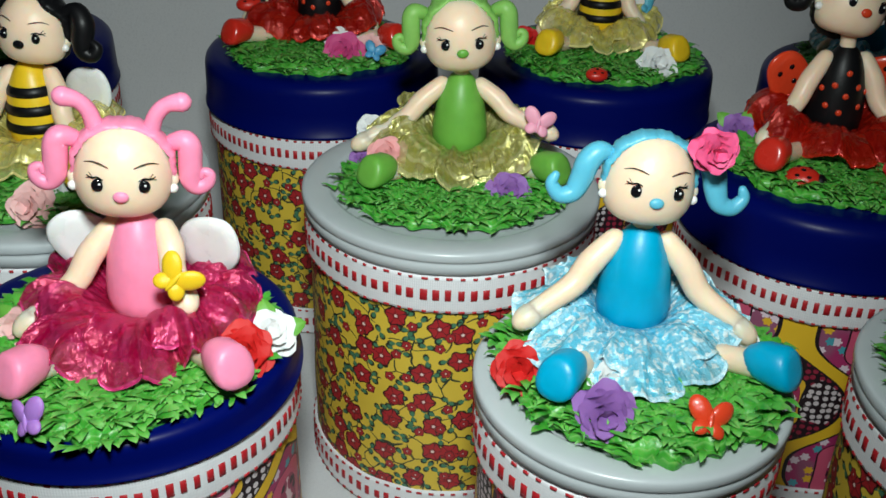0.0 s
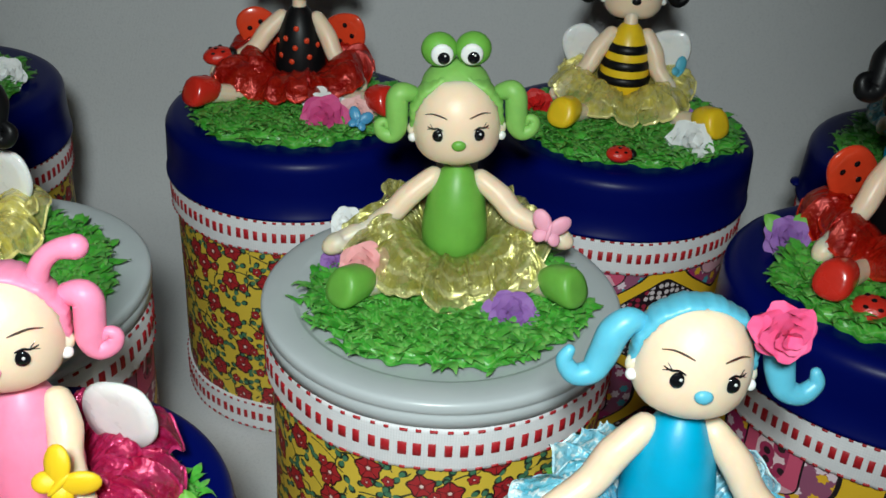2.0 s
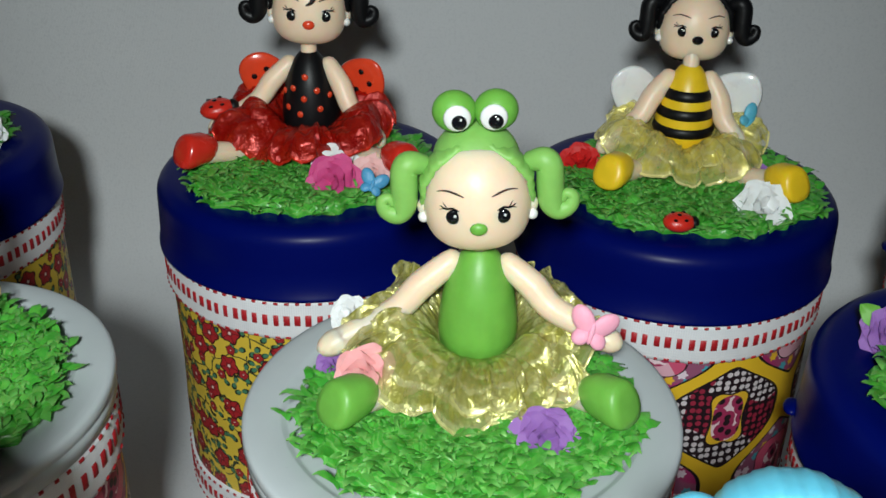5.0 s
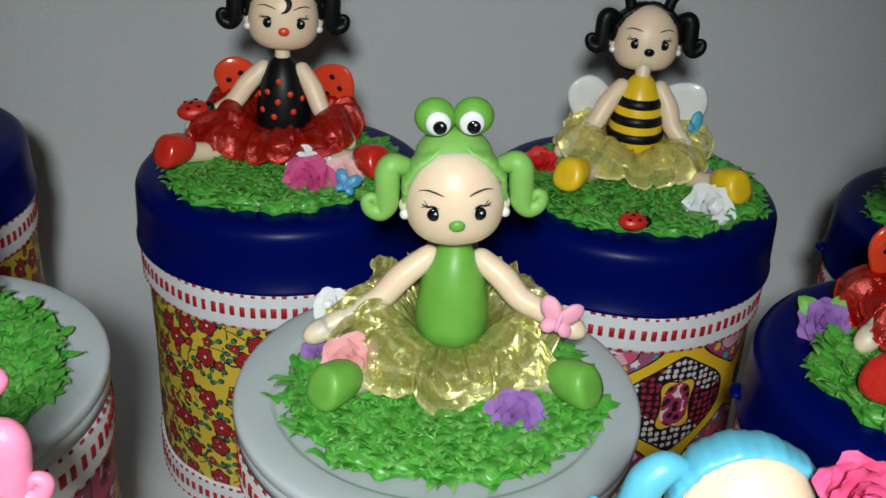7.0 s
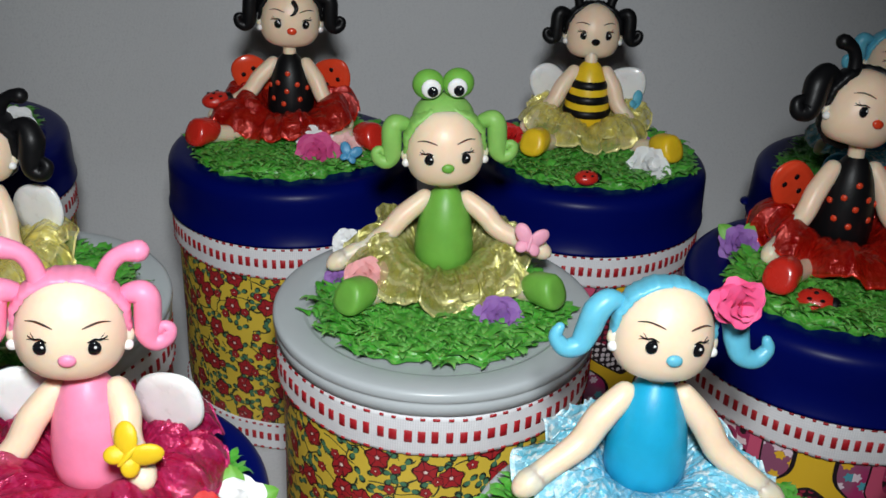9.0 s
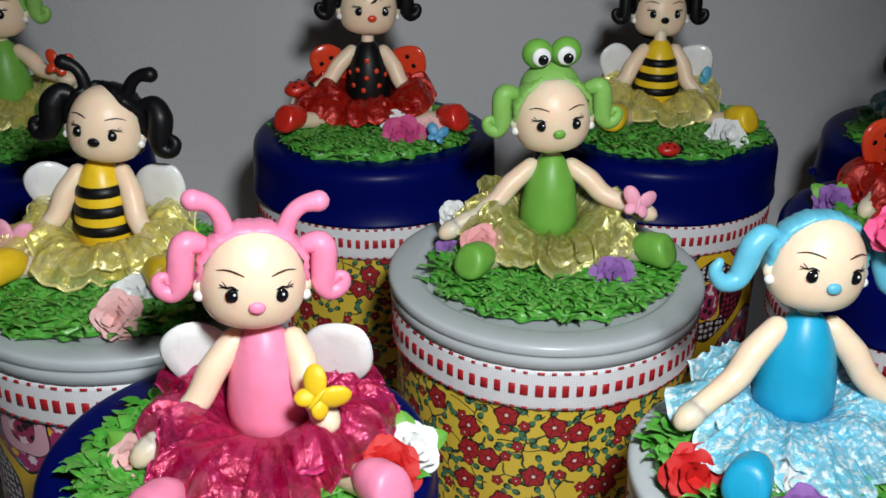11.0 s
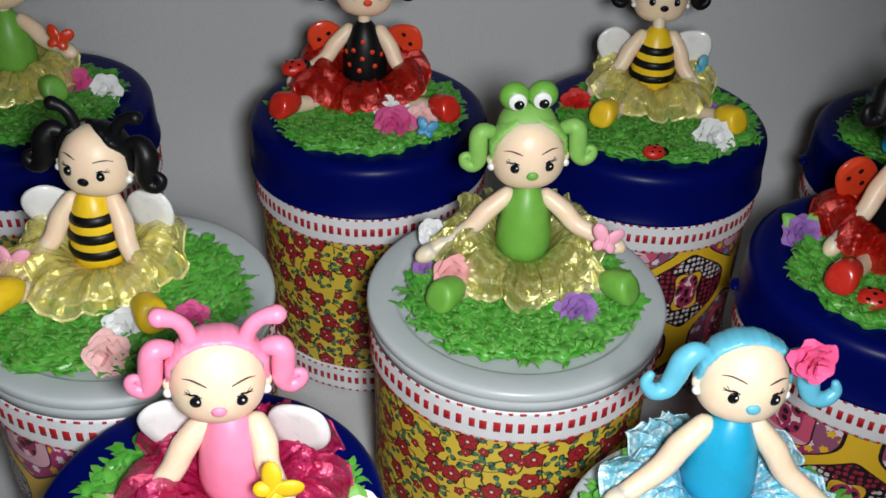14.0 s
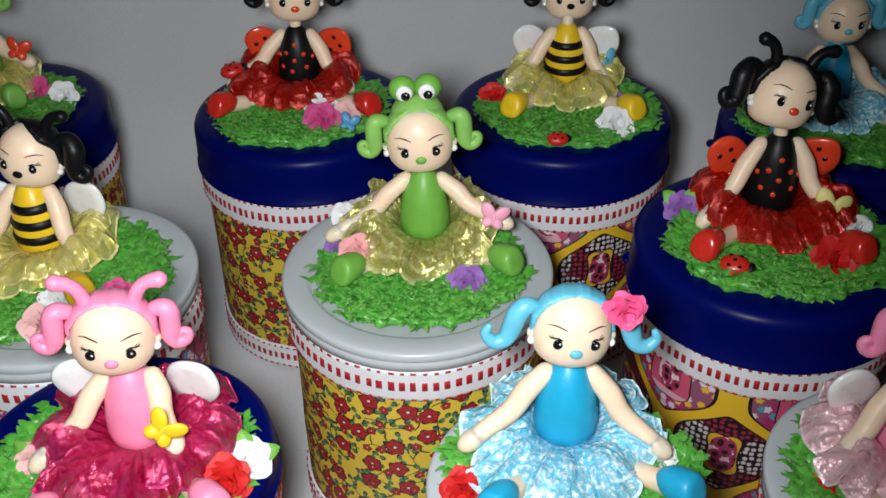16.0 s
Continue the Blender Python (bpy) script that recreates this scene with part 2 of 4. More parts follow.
def ribbon_material():
    n = Nodes("white_ribbon")
    uv = n.coords("UV")
    s = n.add("ShaderNodeSeparateXYZ", {0: uv})
    ribs = n.math("SINE", n.math("MULTIPLY", s.outputs[0], 9000.0))
    rib2 = n.math("SINE", n.math("MULTIPLY", s.outputs[1], 7000.0))
    a = n.noise(300.0, 3.0, uv)
    col = n.mix(a, (0.72, 0.73, 0.77), (0.85, 0.855, 0.87))
    h = n.math("ADD", n.math("ADD", ribs, n.math("MULTIPLY", rib2, 0.5)), n.math("MULTIPLY", a, 4.0))
    return n.end(Base_Color=col, Roughness=0.5, Normal=n.bump(h, 0.16, 0.00025), Sheen_Weight=0.3)


def grass_material():
    n = Nodes("green_clay_grass")
    co = n.coords()
    a = n.noise(260.0, 4.0, co)
    isle = n.add("ShaderNodeNewGeometry").outputs["Random Per Island"]
    col = n.mix(n.ramp(a, 0.3, 0.7), (0.045, 0.28, 0.024), (0.11, 0.45, 0.055))
    col = n.mix(n.math("MULTIPLY", n.ramp(isle, 0.4, 1.0), 0.35), col, (0.22, 0.52, 0.13))
    # paler blade tips: light through the thin clay, put into the colour
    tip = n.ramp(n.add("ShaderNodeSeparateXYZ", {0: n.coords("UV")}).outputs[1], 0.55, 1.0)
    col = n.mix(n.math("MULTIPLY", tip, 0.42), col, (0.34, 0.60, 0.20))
    return n.end(Base_Color=col, Roughness=0.36, Normal=n.bump(n.noise(700.0, 2.0, co), 0.3, 0.0006), Subsurface_Weight=0.15, Subsurface_Scale=0.001)


SKIN = clay("skin_clay", (0.93, 0.70, 0.515), 0.40, 0.02, sub=0.5)
GREEN = clay("green_clay", (0.16, 0.42, 0.06), 0.42)
GREEN_LIGHT = clay("light_green_clay", (0.24, 0.50, 0.11), 0.50)
PINK = clay("pink_clay", (0.92, 0.27, 0.44), 0.42)
PALE_PINK = clay("pale_pink_clay", (0.93, 0.40, 0.54), 0.45)
BLUE = clay("turquoise_clay", (0.010, 0.36, 0.60), 0.40)
BLUE_LIGHT = clay("light_blue_clay", (0.12, 0.46, 0.62), 0.38)
BLACK = clay("black_clay", (0.005, 0.005, 0.006), 0.42, sub=0.0, gloss=0.25)
YELLOW = clay("yellow_clay", (0.85, 0.56, 0.02), 0.36)
RED = clay("red_clay", (0.60, 0.025, 0.015), 0.26, coat=0.4)
WHITE = clay("white_clay", (0.80, 0.79, 0.77), 0.5, 0.05)
PEARL = clay("pearl", (0.85, 0.82, 0.80), 0.15, 0.03, coat=0.6)
GLOSS_BLACK = clay("glossy_black", (0.006, 0.006, 0.008), 0.08, 0.0)
ORANGE = clay("orange_red_clay", (0.75, 0.06, 0.02), 0.25, coat=0.5)
LILAC = clay("lilac_clay", (0.42, 0.20, 0.62), 0.4)
PALE_YELLOW = clay("pale_yellow_clay", (0.80, 0.72, 0.25), 0.4)
GLITTER_BLUE = clay("glitter_blue_clay", (0.10, 0.36, 0.62), 0.25, 0.3)
BROWN_LINE = clay("brown_paint", (0.05, 0.022, 0.015), 0.5)
WING = clay("pearly_wing", (0.86, 0.86, 0.86), 0.28, 0.04, coat=0.5)
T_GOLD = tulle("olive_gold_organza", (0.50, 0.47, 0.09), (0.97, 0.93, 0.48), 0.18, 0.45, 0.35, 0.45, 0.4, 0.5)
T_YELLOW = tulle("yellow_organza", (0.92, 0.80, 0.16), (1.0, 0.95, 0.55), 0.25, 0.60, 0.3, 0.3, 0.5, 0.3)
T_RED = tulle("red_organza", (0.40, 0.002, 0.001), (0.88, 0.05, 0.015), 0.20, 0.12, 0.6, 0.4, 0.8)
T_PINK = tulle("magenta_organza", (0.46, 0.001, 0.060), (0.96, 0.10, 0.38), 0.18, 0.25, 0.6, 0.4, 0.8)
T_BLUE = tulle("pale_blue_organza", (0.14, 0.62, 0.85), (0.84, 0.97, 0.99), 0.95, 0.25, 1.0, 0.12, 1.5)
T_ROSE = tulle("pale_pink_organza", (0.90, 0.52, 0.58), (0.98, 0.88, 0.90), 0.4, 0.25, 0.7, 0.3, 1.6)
CLOTH = cloth_material()
LID_GREY = plastic("frosted_grey_plastic", (0.54, 0.585, 0.605), 0.30, 0.2)
LID_BLUE = plastic("navy_blue_plastic", (0.0005, 0.0034, 0.098), 0.33)
FLORAL, OGEE, RIBBON, GRASS = floral(), ogee(), ribbon_material(), grass_material()
STITCH = clay("red_thread", (0.42, 0.012, 0.02), 0.5)
ROSE_COLOURS = {
    "purple": clay("purple_paper", (0.30, 0.13, 0.44), 0.6, 0.3), "pink": clay("salmon_pink_paper", (0.88, 0.38, 0.38), 0.6, 0.2),
    "pale": clay("pale_pink_paper", (0.86, 0.50, 0.48), 0.6), "white": clay("white_paper", (0.84, 0.84, 0.83), 0.6, 0.04),
    "red": clay("red_paper", (0.60, 0.012, 0.012), 0.55), "magenta": clay("magenta_paper", (0.66, 0.07, 0.25), 0.6, 0.25),
    "hot": clay("hot_pink_paper", (0.86, 0.10, 0.27), 0.6)}

# ---- building helpers ----


class Shape:
    """Collects vertices, faces, material numbers and uv for one mesh."""

    def __init__(self):
        self.v, self.f, self.m, self.uv, self.mats = [], [], [], {}, []

    def slot(self, mat):
        if mat not in self.mats:
            self.mats.append(mat)
        return self.mats.index(mat)

    def grid(self, rows, mat, close=False, uv=None):
        """Quads between rows of points; close joins each row's end to its start."""
        k, at, n = self.slot(mat), len(self.v), len(rows[0])
        for r in rows:
            self.v.extend(tuple(p) for p in r)
        for i in range(len(rows) - 1):
            for j in range(n if close else n - 1):
                j2 = (j + 1) % n
                self.f.append((at + i * n + j, at + i * n + j2, at + (i + 1) * n + j2, at + (i + 1) * n + j))
                self.m.append(k)
                if uv is not None:
                    u2 = j + 1
                    self.uv[len(self.f) - 1] = [uv(i, j), uv(i, u2), uv(i + 1, u2), uv(i + 1, j)]
        return at

    def fan(self, ring, centre, mat, flip=False):
        k, at = self.slot(mat), len(self.v)
        self.v.extend(tuple(p) for p in ring)
        self.v.append(tuple(centre))
        n = len(ring)
        for j in range(n):
            a, b = at + j, at + (j + 1) % n
            self.f.append((b, a, at + n) if flip else (a, b, at + n))
            self.m.append(k)

    def ball(self, centre, radii, mat, turn=None, nu=20, nv=12):
        rows = []
        c, q = Vector(centre), turn or Matrix()
        for i in range(nv + 1):
            t = math.pi * i / nv
            t = min(max(t, 0.02), math.pi - 0.02)
            rows.append([c + q @ Vector((radii[0] * math.sin(t) * math.cos(2 * math.pi * j / nu),
                                         radii[1] * math.sin(t) * math.sin(2 * math.pi * j / nu),
                                         -radii[2] * math.cos(t))) for j in range(nu)])
        self.grid(rows, mat, True)

    def tube(self, points, radii, mat, n=12, round_ends=True, flat=1.0):
        """A round bar along a smooth line through points."""
        pts = smooth([Vector(p) for p in points], 5)
        rr = np.interp(np.linspace(0, 1, len(pts)), np.linspace(0, 1, len(radii)), radii)
        if round_ends:
            d0, d1 = (pts[0] - pts[1]).normalized(), (pts[-1] - pts[-2]).normalized()
            pts = [pts[0] + d0 * rr[0] * s for s in (1.0, 0.85, 0.5)] + pts + [pts[-1] + d1 * rr[-1] * s for s in (0.5, 0.85, 1.0)]
            rr = [rr[0] * s for s in (0.08, 0.53, 0.87)] + list(rr) + [rr[-1] * s for s in (0.87, 0.53, 0.08)]
        rows, side = [], None
        for i, p in enumerate(pts):
            d = (pts[min(i + 1, len(pts) - 1)] - pts[max(i - 1, 0)]).normalized()
            if side is None:
                side = d.orthogonal().normalized()
            side = (side - d * side.dot(d)).normalized()
            other = d.cross(side)
            rows.append([p + (side * math.cos(2 * math.pi * j / n) + other * flat * math.sin(2 * math.pi * j / n)) * rr[i] for j in range(n)])
        self.grid(rows, mat, True)

    def lathe(self, profile, mat, n=64, uvr=None, wobble=0.0):
        """Turns (r, z) pairs about the z axis. uvr: radius by which the length round is measured for uv."""
        rows = [[(r * math.cos(2 * math.pi * j / n), r * math.sin(2 * math.pi * j / n), z) for j in range(n)] for r, z in profile]
        uv = None
        if uvr:
            zs = [z for _, z in profile]
            uv = lambda i, j: (2 * math.pi * uvr * j / n, zs[i])
        self.grid(rows, mat, True, uv)

    def move(self, start, m):
        for i in range(start, len(self.v)):
            self.v[i] = tuple(m @ Vector(self.v[i]))

    def mesh(self, name, flat=False):
        me = bpy.data.meshes.new(name)
        me.from_pydata(self.v, [], self.f)
        for mat in self.mats:
            me.materials.append(mat)
        me.polygons.foreach_set("material_index", self.m)
        me.polygons.foreach_set("use_smooth", [not flat] * len(self.f))
        if self.uv:
            layer = me.uv_layers.new(name="UVMap")
            for fi, loop in self.uv.items():
                for li, c in zip(me.polygons[fi].loop_indices, loop):
                    layer.data[li].uv = c
        me.update()
        return me


def smooth(pts, k):
    """Catmull-Rom points through pts, k steps a span."""
    out = []
    for i in range(len(pts) - 1):
        a, b, c, d = pts[max(i - 1, 0)], pts[i], pts[i + 1], pts[min(i + 2, len(pts) - 1)]
        for s in range(k):
            t = s / k
            out.append(0.5 * ((2 * b) + (c - a) * t + (2 * a - 5 * b + 4 * c - d) * t * t + (3 * b - a - 3 * c + d) * t ** 3))
    return out + [pts[-1]]


def part(name, shape, parent, label="", m=None, flat=False):
    me = shape if isinstance(shape, bpy.types.Mesh) else shape.mesh(name, flat)
    ob = new(name, me)
    ob.parent = parent
    if m is not None:
        ob.matrix_basis = m
    return tagged(ob, label)


def thing(name, m, label, category, group=""):
    ob = new(name)
    ob.empty_display_size = 0.01
    ob.matrix_basis = m
    return tagged(ob, label, category, group)

# ---- the table, its cloth and the room ----


def build_cloth():
    """One sheet: lies on the table, then sweeps up into the hung backdrop."""
    rng = random.Random(4)
    phase = [rng.uniform(0, 6.28) for _ in range(8)]
    line = [(-0.55, 0.0), (-0.2, 0.0), (0.1, 0.0), (0.3, 0.0), (0.45, 0.0), (0.54, 0.0), (0.575, 0.003), (0.60, 0.014), (0.616, 0.04), (0.622, 0.08), (0.625, 0.2), (0.63, 0.4), (0.635, 0.8), (0.64, 1.3)]
    pts = smooth([Vector((0, y, z)) for y, z in line], 8)
    rows = []
    for i, p in enumerate(pts):
        row = []
        for j in range(121):
            x = -1.2 + 2.4 * j / 120
            hang = min(1.0, max(0.0, (p.y - 0.5) / 0.1))
            w = 0.0045 * hang * (math.sin(9 * x + phase[0] + p.z * 1.5) + 0.6 * math.sin(23 * x + phase[1] - p.z * 3) + 0.3 * math.sin(51 * x + phase[2] + 4 * p.z))
            lift = 0.0006 * (math.sin(31 * x + 17 * p.y + phase[3]) + math.sin(47 * p.y - 19 * x + phase[4])) * (1 - hang)
            row.append((x, p.y + w, p.z + min(0.0, lift) - 0.0002))
        rows.append(row)
    s = Shape()
    s.grid(rows, CLOTH)
    ob = new("backdrop_cloth", s.mesh("backdrop_cloth"))
    thick = ob.modifiers.new("thick", "SOLIDIFY")
    thick.thickness, thick.offset = 0.0008, -1
    return tagged(ob, "light grey cotton cloth spread under and behind the tins", "cloth", "", "structure")


build_cloth()


def slab(name, lo, hi, mat, kind="structure", label="", category=""):
    s = Shape()
    (x0, y0, z0), (x1, y1, z1) = lo, hi
    b = min(0.004, (x1 - x0) / 4, (y1 - y0) / 4, (z1 - z0) / 4)
    prof = [(z0, b), (z0 + b, 0), (z1 - b, 0), (z1, b)]
    ring = lambda z, i: [(x0 + i, y0 + i, z), (x1 - i, y0 + i, z), (x1 - i, y1 - i, z), (x0 + i, y1 - i, z)]
    s.grid([ring(z, i) for z, i in prof], mat, True)
    s.f += [(3, 2, 1, 0), (12, 13, 14, 15)]
    s.m += [0, 0]
    return tagged(new(name, s.mesh(name, True)), label, category, "", kind)


PAINT = plastic("wall_paint", (0.55, 0.54, 0.52), 0.8)
slab("table", (-1.25, -0.6, -0.045), (1.25, 0.70, -0.0035), clay("table_wood", (0.25, 0.15, 0.08), 0.5, 0.3), "", "plain wooden table under the cloth", "table")
for tx, ty in ((-1.15, -0.5), (1.15, -0.5), (-1.15, 0.6), (1.15, 0.6)):
    leg = slab("leg", (tx - 0.03, ty - 0.03, -0.75), (tx + 0.03, ty + 0.03, -0.047), bpy.data.materials["table_wood"], "part")
    leg.parent = bpy.data.objects["table"]
    del leg["kind"]
slab("floor", (-2.5, -2.5, -0.85), (2.5, 2.5, -0.75), PAINT)
slab("ceiling", (-2.5, -2.5, 2.4), (2.5, 2.5, 2.5), PAINT)
slab("wall_north", (-2.5, 2.4, -0.75), (2.5, 2.5, 2.4), PAINT)
slab("wall_south", (-2.5, -2.5, -0.75), (2.5, -2.4, 2.4), PAINT)
slab("wall_east", (2.4, -2.4, -0.75), (2.5, 2.4, 2.4), PAINT)
slab("wall_west", (-2.5, -2.4, -0.75), (-2.4, 2.4, 2.4), PAINT)

# ---- tins ----


def ribbon_part(parent, r, z0, z1, seed, pitch):
    """A white ribbon round the tin with woven red blocks and stitched edges."""
    rng = random.Random(seed)
    n = 144
    ph = rng.uniform(0, 6.28)
    wave = lambda a: 0.0003 * math.sin(3 * a + ph) + 0.00012 * math.sin(17 * a)
    out = lambda a: 0.00012 * math.sin(9 * a + ph)
    s = Shape()
    prof = [(r - 0.0010, z0), (r - 0.0001, z0 + 0.0001), (r + 0.0001, z0 + 0.0012), (r, (z0 + z1) / 2), (r + 0.0001, z1 - 0.0012), (r - 0.0001, z1 - 0.0001), (r - 0.0010, z1)]
    rows = []
    for i, (rr, z) in enumerate(prof):
        scallop = 0.00022 if i in (1, 5) else 0.0
        rows.append([((rr + out(2 * math.pi * j / n)) * math.cos(2 * math.pi * j / n), (rr + out(2 * math.pi * j / n)) * math.sin(2 * math.pi * j / n),
                      z + wave(2 * math.pi * j / n) + scallop * (1 if j % 2 else -1) * (1 if i == 5 else -1)) for j in range(n)])
    s.grid(rows, RIBBON, True, lambda i, j: (2 * math.pi * r * j / n, prof[i][1]))
    rib = part("ribbon", s, parent, "white woven ribbon with red blocks")
    st = Shape()
    count = round(2 * math.pi * r / pitch)
    mid, h = (z0 + z1) / 2, (z1 - z0)

    def block(a, half, zc, hz, lift):
        rows = []
        for dz, dr in ((-hz, -0.0002), (-hz * 0.8, lift), (hz * 0.8, lift), (hz, -0.0002)):
            row = []
            for da, e in ((-half, -0.0002), (-half * 0.8, 0), (half * 0.8, 0), (half, -0.0002)):
                q = r + out(a) + dr + (e if dr > 0 else 0)
                row.append((q * math.cos(a + da / r), q * math.sin(a + da / r), zc + dz + wave(a)))
            rows.append(row)
        st.grid(rows, STITCH)

    for k in range(count):
        a = 2 * math.pi * (k + rng.uniform(-0.06, 0.06)) / count
        block(a, 0.27 * pitch * rng.uniform(0.85, 1.1), mid, 0.15 * h * rng.uniform(0.9, 1.1), 0.00042)
        for zc in (z0 + 0.0007, z1 - 0.0007):
            block(a + rng.uniform(0.3, 0.5) / count, 0.22 * pitch * rng.uniform(0.7, 1.2), zc, 0.00034, 0.00045)
    tagged(part("stitching", st, rib, "red woven blocks and edge stitches"), kind="stuff")


def tin(x, y, r, top, lid, fabric, turn, label, seed, skirt=None):
    """A covered tin: fabric wrap, plastic lid and two ribbons. top: height of the lid's upper face."""
    ob = thing("covered_tin", pose(x, y, 0, 0, 0, turn), label, "tin", "covered tins")
    rb = r - 0.0022
    pitch = 0.0039 if lid == "grey" else 0.0033
    drop = skirt or (0.0079 if lid == "grey" else 0.0225)
    zb = top - drop
    s = Shape()
    zs = [0.0, 0.0012] + [0.0012 + (zb + 0.001 - 0.0012) * i / 14 for i in range(1, 15)]
    rng = random.Random(seed)
    n = 72
    ph = [rng.uniform(0, 6.28) for _ in range(4)]
    rows = []
    for i, z in enumerate(zs):
        rows.append([((rb - (0.0010 if i == 0 else 0) + 0.00016 * math.sin(5 * a + ph[0] + z * 90) + 0.00012 * math.sin(13 * a + ph[1] - z * 150)) * math.cos(a),
                      (rb - (0.0010 if i == 0 else 0) + 0.00016 * math.sin(5 * a + ph[0] + z * 90) + 0.00012 * math.sin(13 * a + ph[1] - z * 150)) * math.sin(a), z)
                     for a in (2 * math.pi * j / n for j in range(n))])
    s.grid(rows, fabric, True, lambda i, j: (2 * math.pi * rb * j / n + seed * 0.37, zs[i] + seed * 0.013))
    s.fan(rows[0], (0, 0, 0), fabric, True)
    part("wrapped_body", s, ob)
    s = Shape()
    if lid == "grey":
        prof = [(0.0005, top - 0.0012), (0.5 * r, top - 0.0012), (0.79 * r, top - 0.0011), (0.805 * r, top - 0.0009), (0.82 * r, top - 0.0003), (0.835 * r, top), (0.94 * r, top - 0.0001), (r - 0.0012, top - 0.0002), (r - 0.0004, top - 0.0005),
                (r, top - 0.0011), (r + 0.0001, top - 0.0030), (r - 0.0001, top - 0.0033), (r - 0.0006, top - 0.0035), (r - 0.0006, top - 0.0044), (r - 0.0004, top - 0.0046), (r - 0.0004, top - 0.0078), (r - 0.0014, top - 0.0080), (r - 0.003, top - 0.0070)]
        s.lathe(prof, LID_GREY, 96)
        part("lid", s, ob, "frosted grey translucent plastic lid")
    else:
        k = 0.0055 if drop > 0.015 else 0.0030
        prof = [(0.0005, top - 0.0003), (0.6 * r, top - 0.0002), (r - k - 0.0015, top)]
        prof += [(r - 0.0004 - k + k * math.sin(math.radians(b)), top - k + k * math.cos(math.radians(b))) for b in range(15, 91, 15)]
        prof += [(r - 0.0002, top - drop * 0.55), (r + 0.0001, top - drop * 0.94), (r + 0.0006, top - drop * 0.96), (r + 0.0006, top - drop), (r - 0.0006, top - drop - 0.0001), (r - 0.0022, top - drop + 0.002)]
        s.lathe(prof, LID_BLUE, 96)
        lid_ob = part("lid", s, ob, "navy blue plastic lid")
        if drop > 0.015:
            tab = Shape()
            tab.ball((r + 0.0008, 0, top - drop * 0.9), (0.0022, 0.0035, 0.0014), LID_BLUE, nu=12, nv=8)
            part("pull_tab", tab, lid_ob, "", pose(0, 0, 0, 0, 0, 165 - turn))
    ribbon_part(ob, r - 0.0008, zb - 0.0135, zb - 0.0004, seed, pitch)
    ribbon_part(ob, r - 0.0012, 0.0006, 0.0130, seed + 50, pitch)
    return ob


def grass(x, y, z, rx, ry, high, seed, turn=0.0):
    """A ragged cake of green clay pulled up into tufts."""
    rng = random.Random(seed)
    s = Shape()
    n = 200
    ph = [rng.uniform(0, 6.28) for _ in range(6)]
    edge = lambda a: 1 + 0.035 * math.sin(3 * a + ph[0]) + 0.03 * math.sin(7 * a + ph[1]) + 0.025 * math.sin(19 * a + ph[2]) + 0.018 * math.sin(37 * a + ph[3])
    rows = []
    for t, h in ((1.0, 0.0), (1.01, 0.3), (0.985, 0.62), (0.94, 0.8), *((0.9 - 0.0345 * i, min(1.0, 0.88 + 0.02 * i)) for i in range(26)), (0.005, 1.0)):
        row = []
        for j in range(n):
            a = 2 * math.pi * j / n
            q = t * edge(a)
            px, py = rx * q * math.cos(a), ry * q * math.sin(a)
            up = noise.noise(Vector((px * 300, py * 300, seed))) * 0.0008 + (0.35 - abs(noise.noise(Vector((px * 420, py * 420, seed + 9))))) * 0.0030 + noise.noise(Vector((px * 1100, py * 1100, seed + 4))) * 0.0005
            row.append((px, py, max(0, high * h + (up if h > 0.2 else 0))))
        rows.append(row)
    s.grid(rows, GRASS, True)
    for k in range(1350):
        a, q = rng.uniform(0, 6.283), math.sqrt(rng.uniform(0.02, 1.05))
        px, py = rx * q * math.cos(a) * edge(a), ry * q * math.sin(a) * edge(a)
        d = a + rng.gauss(0, 0.9) + 0.8 * noise.noise(Vector((px * 90, py * 90, seed)))
        size = rng.uniform(0.0024, 0.0056) * (1.0 if q < 0.9 else 1.1)
        wide, lift, curl = size * rng.uniform(0.16, 0.34), rng.uniform(0.15, 0.50), rng.gauss(0, 0.8)
        base = high * (0.93 if q < 0.92 else 0.93 - 0.80 * (q - 0.92) / 0.11)
        ruffle = rng.uniform(0.0001, 0.0004)
        rows = []
        for i in range(6):
            f = i / 5
            along = size * f
            zz = max(0.0003, base + size * lift * math.sin(f * 2.3) + 0.0002)
            w = wide * (1 - f) ** 0.5 * (1 + 0.35 * math.sin(9 * f + 6 * lift)) + 0.00012
            bend = d + curl * f
            cx, cy = px + along * math.cos(bend), py + along * math.sin(bend)
            up1, up2 = ruffle * math.sin(5 * f + a), ruffle * math.sin(6 * f + 2 * a + 1)
            rows.append([(cx - w * math.sin(bend), cy + w * math.cos(bend), zz + up1), (cx, cy, zz + 0.0004 * (1 - f) - 0.0001), (cx + w * math.sin(bend), cy - w * math.cos(bend), zz + up2)])
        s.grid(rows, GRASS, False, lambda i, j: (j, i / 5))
    ob = new("grass_base", s.mesh("grass_base"))
    ob.matrix_basis = pose(x, y, z, 0, 0, turn)
    return tagged(ob, "ragged green modelling clay grass on the lid", "grass", "grass bases")

# ---- small ornaments ----


PETALS = {}


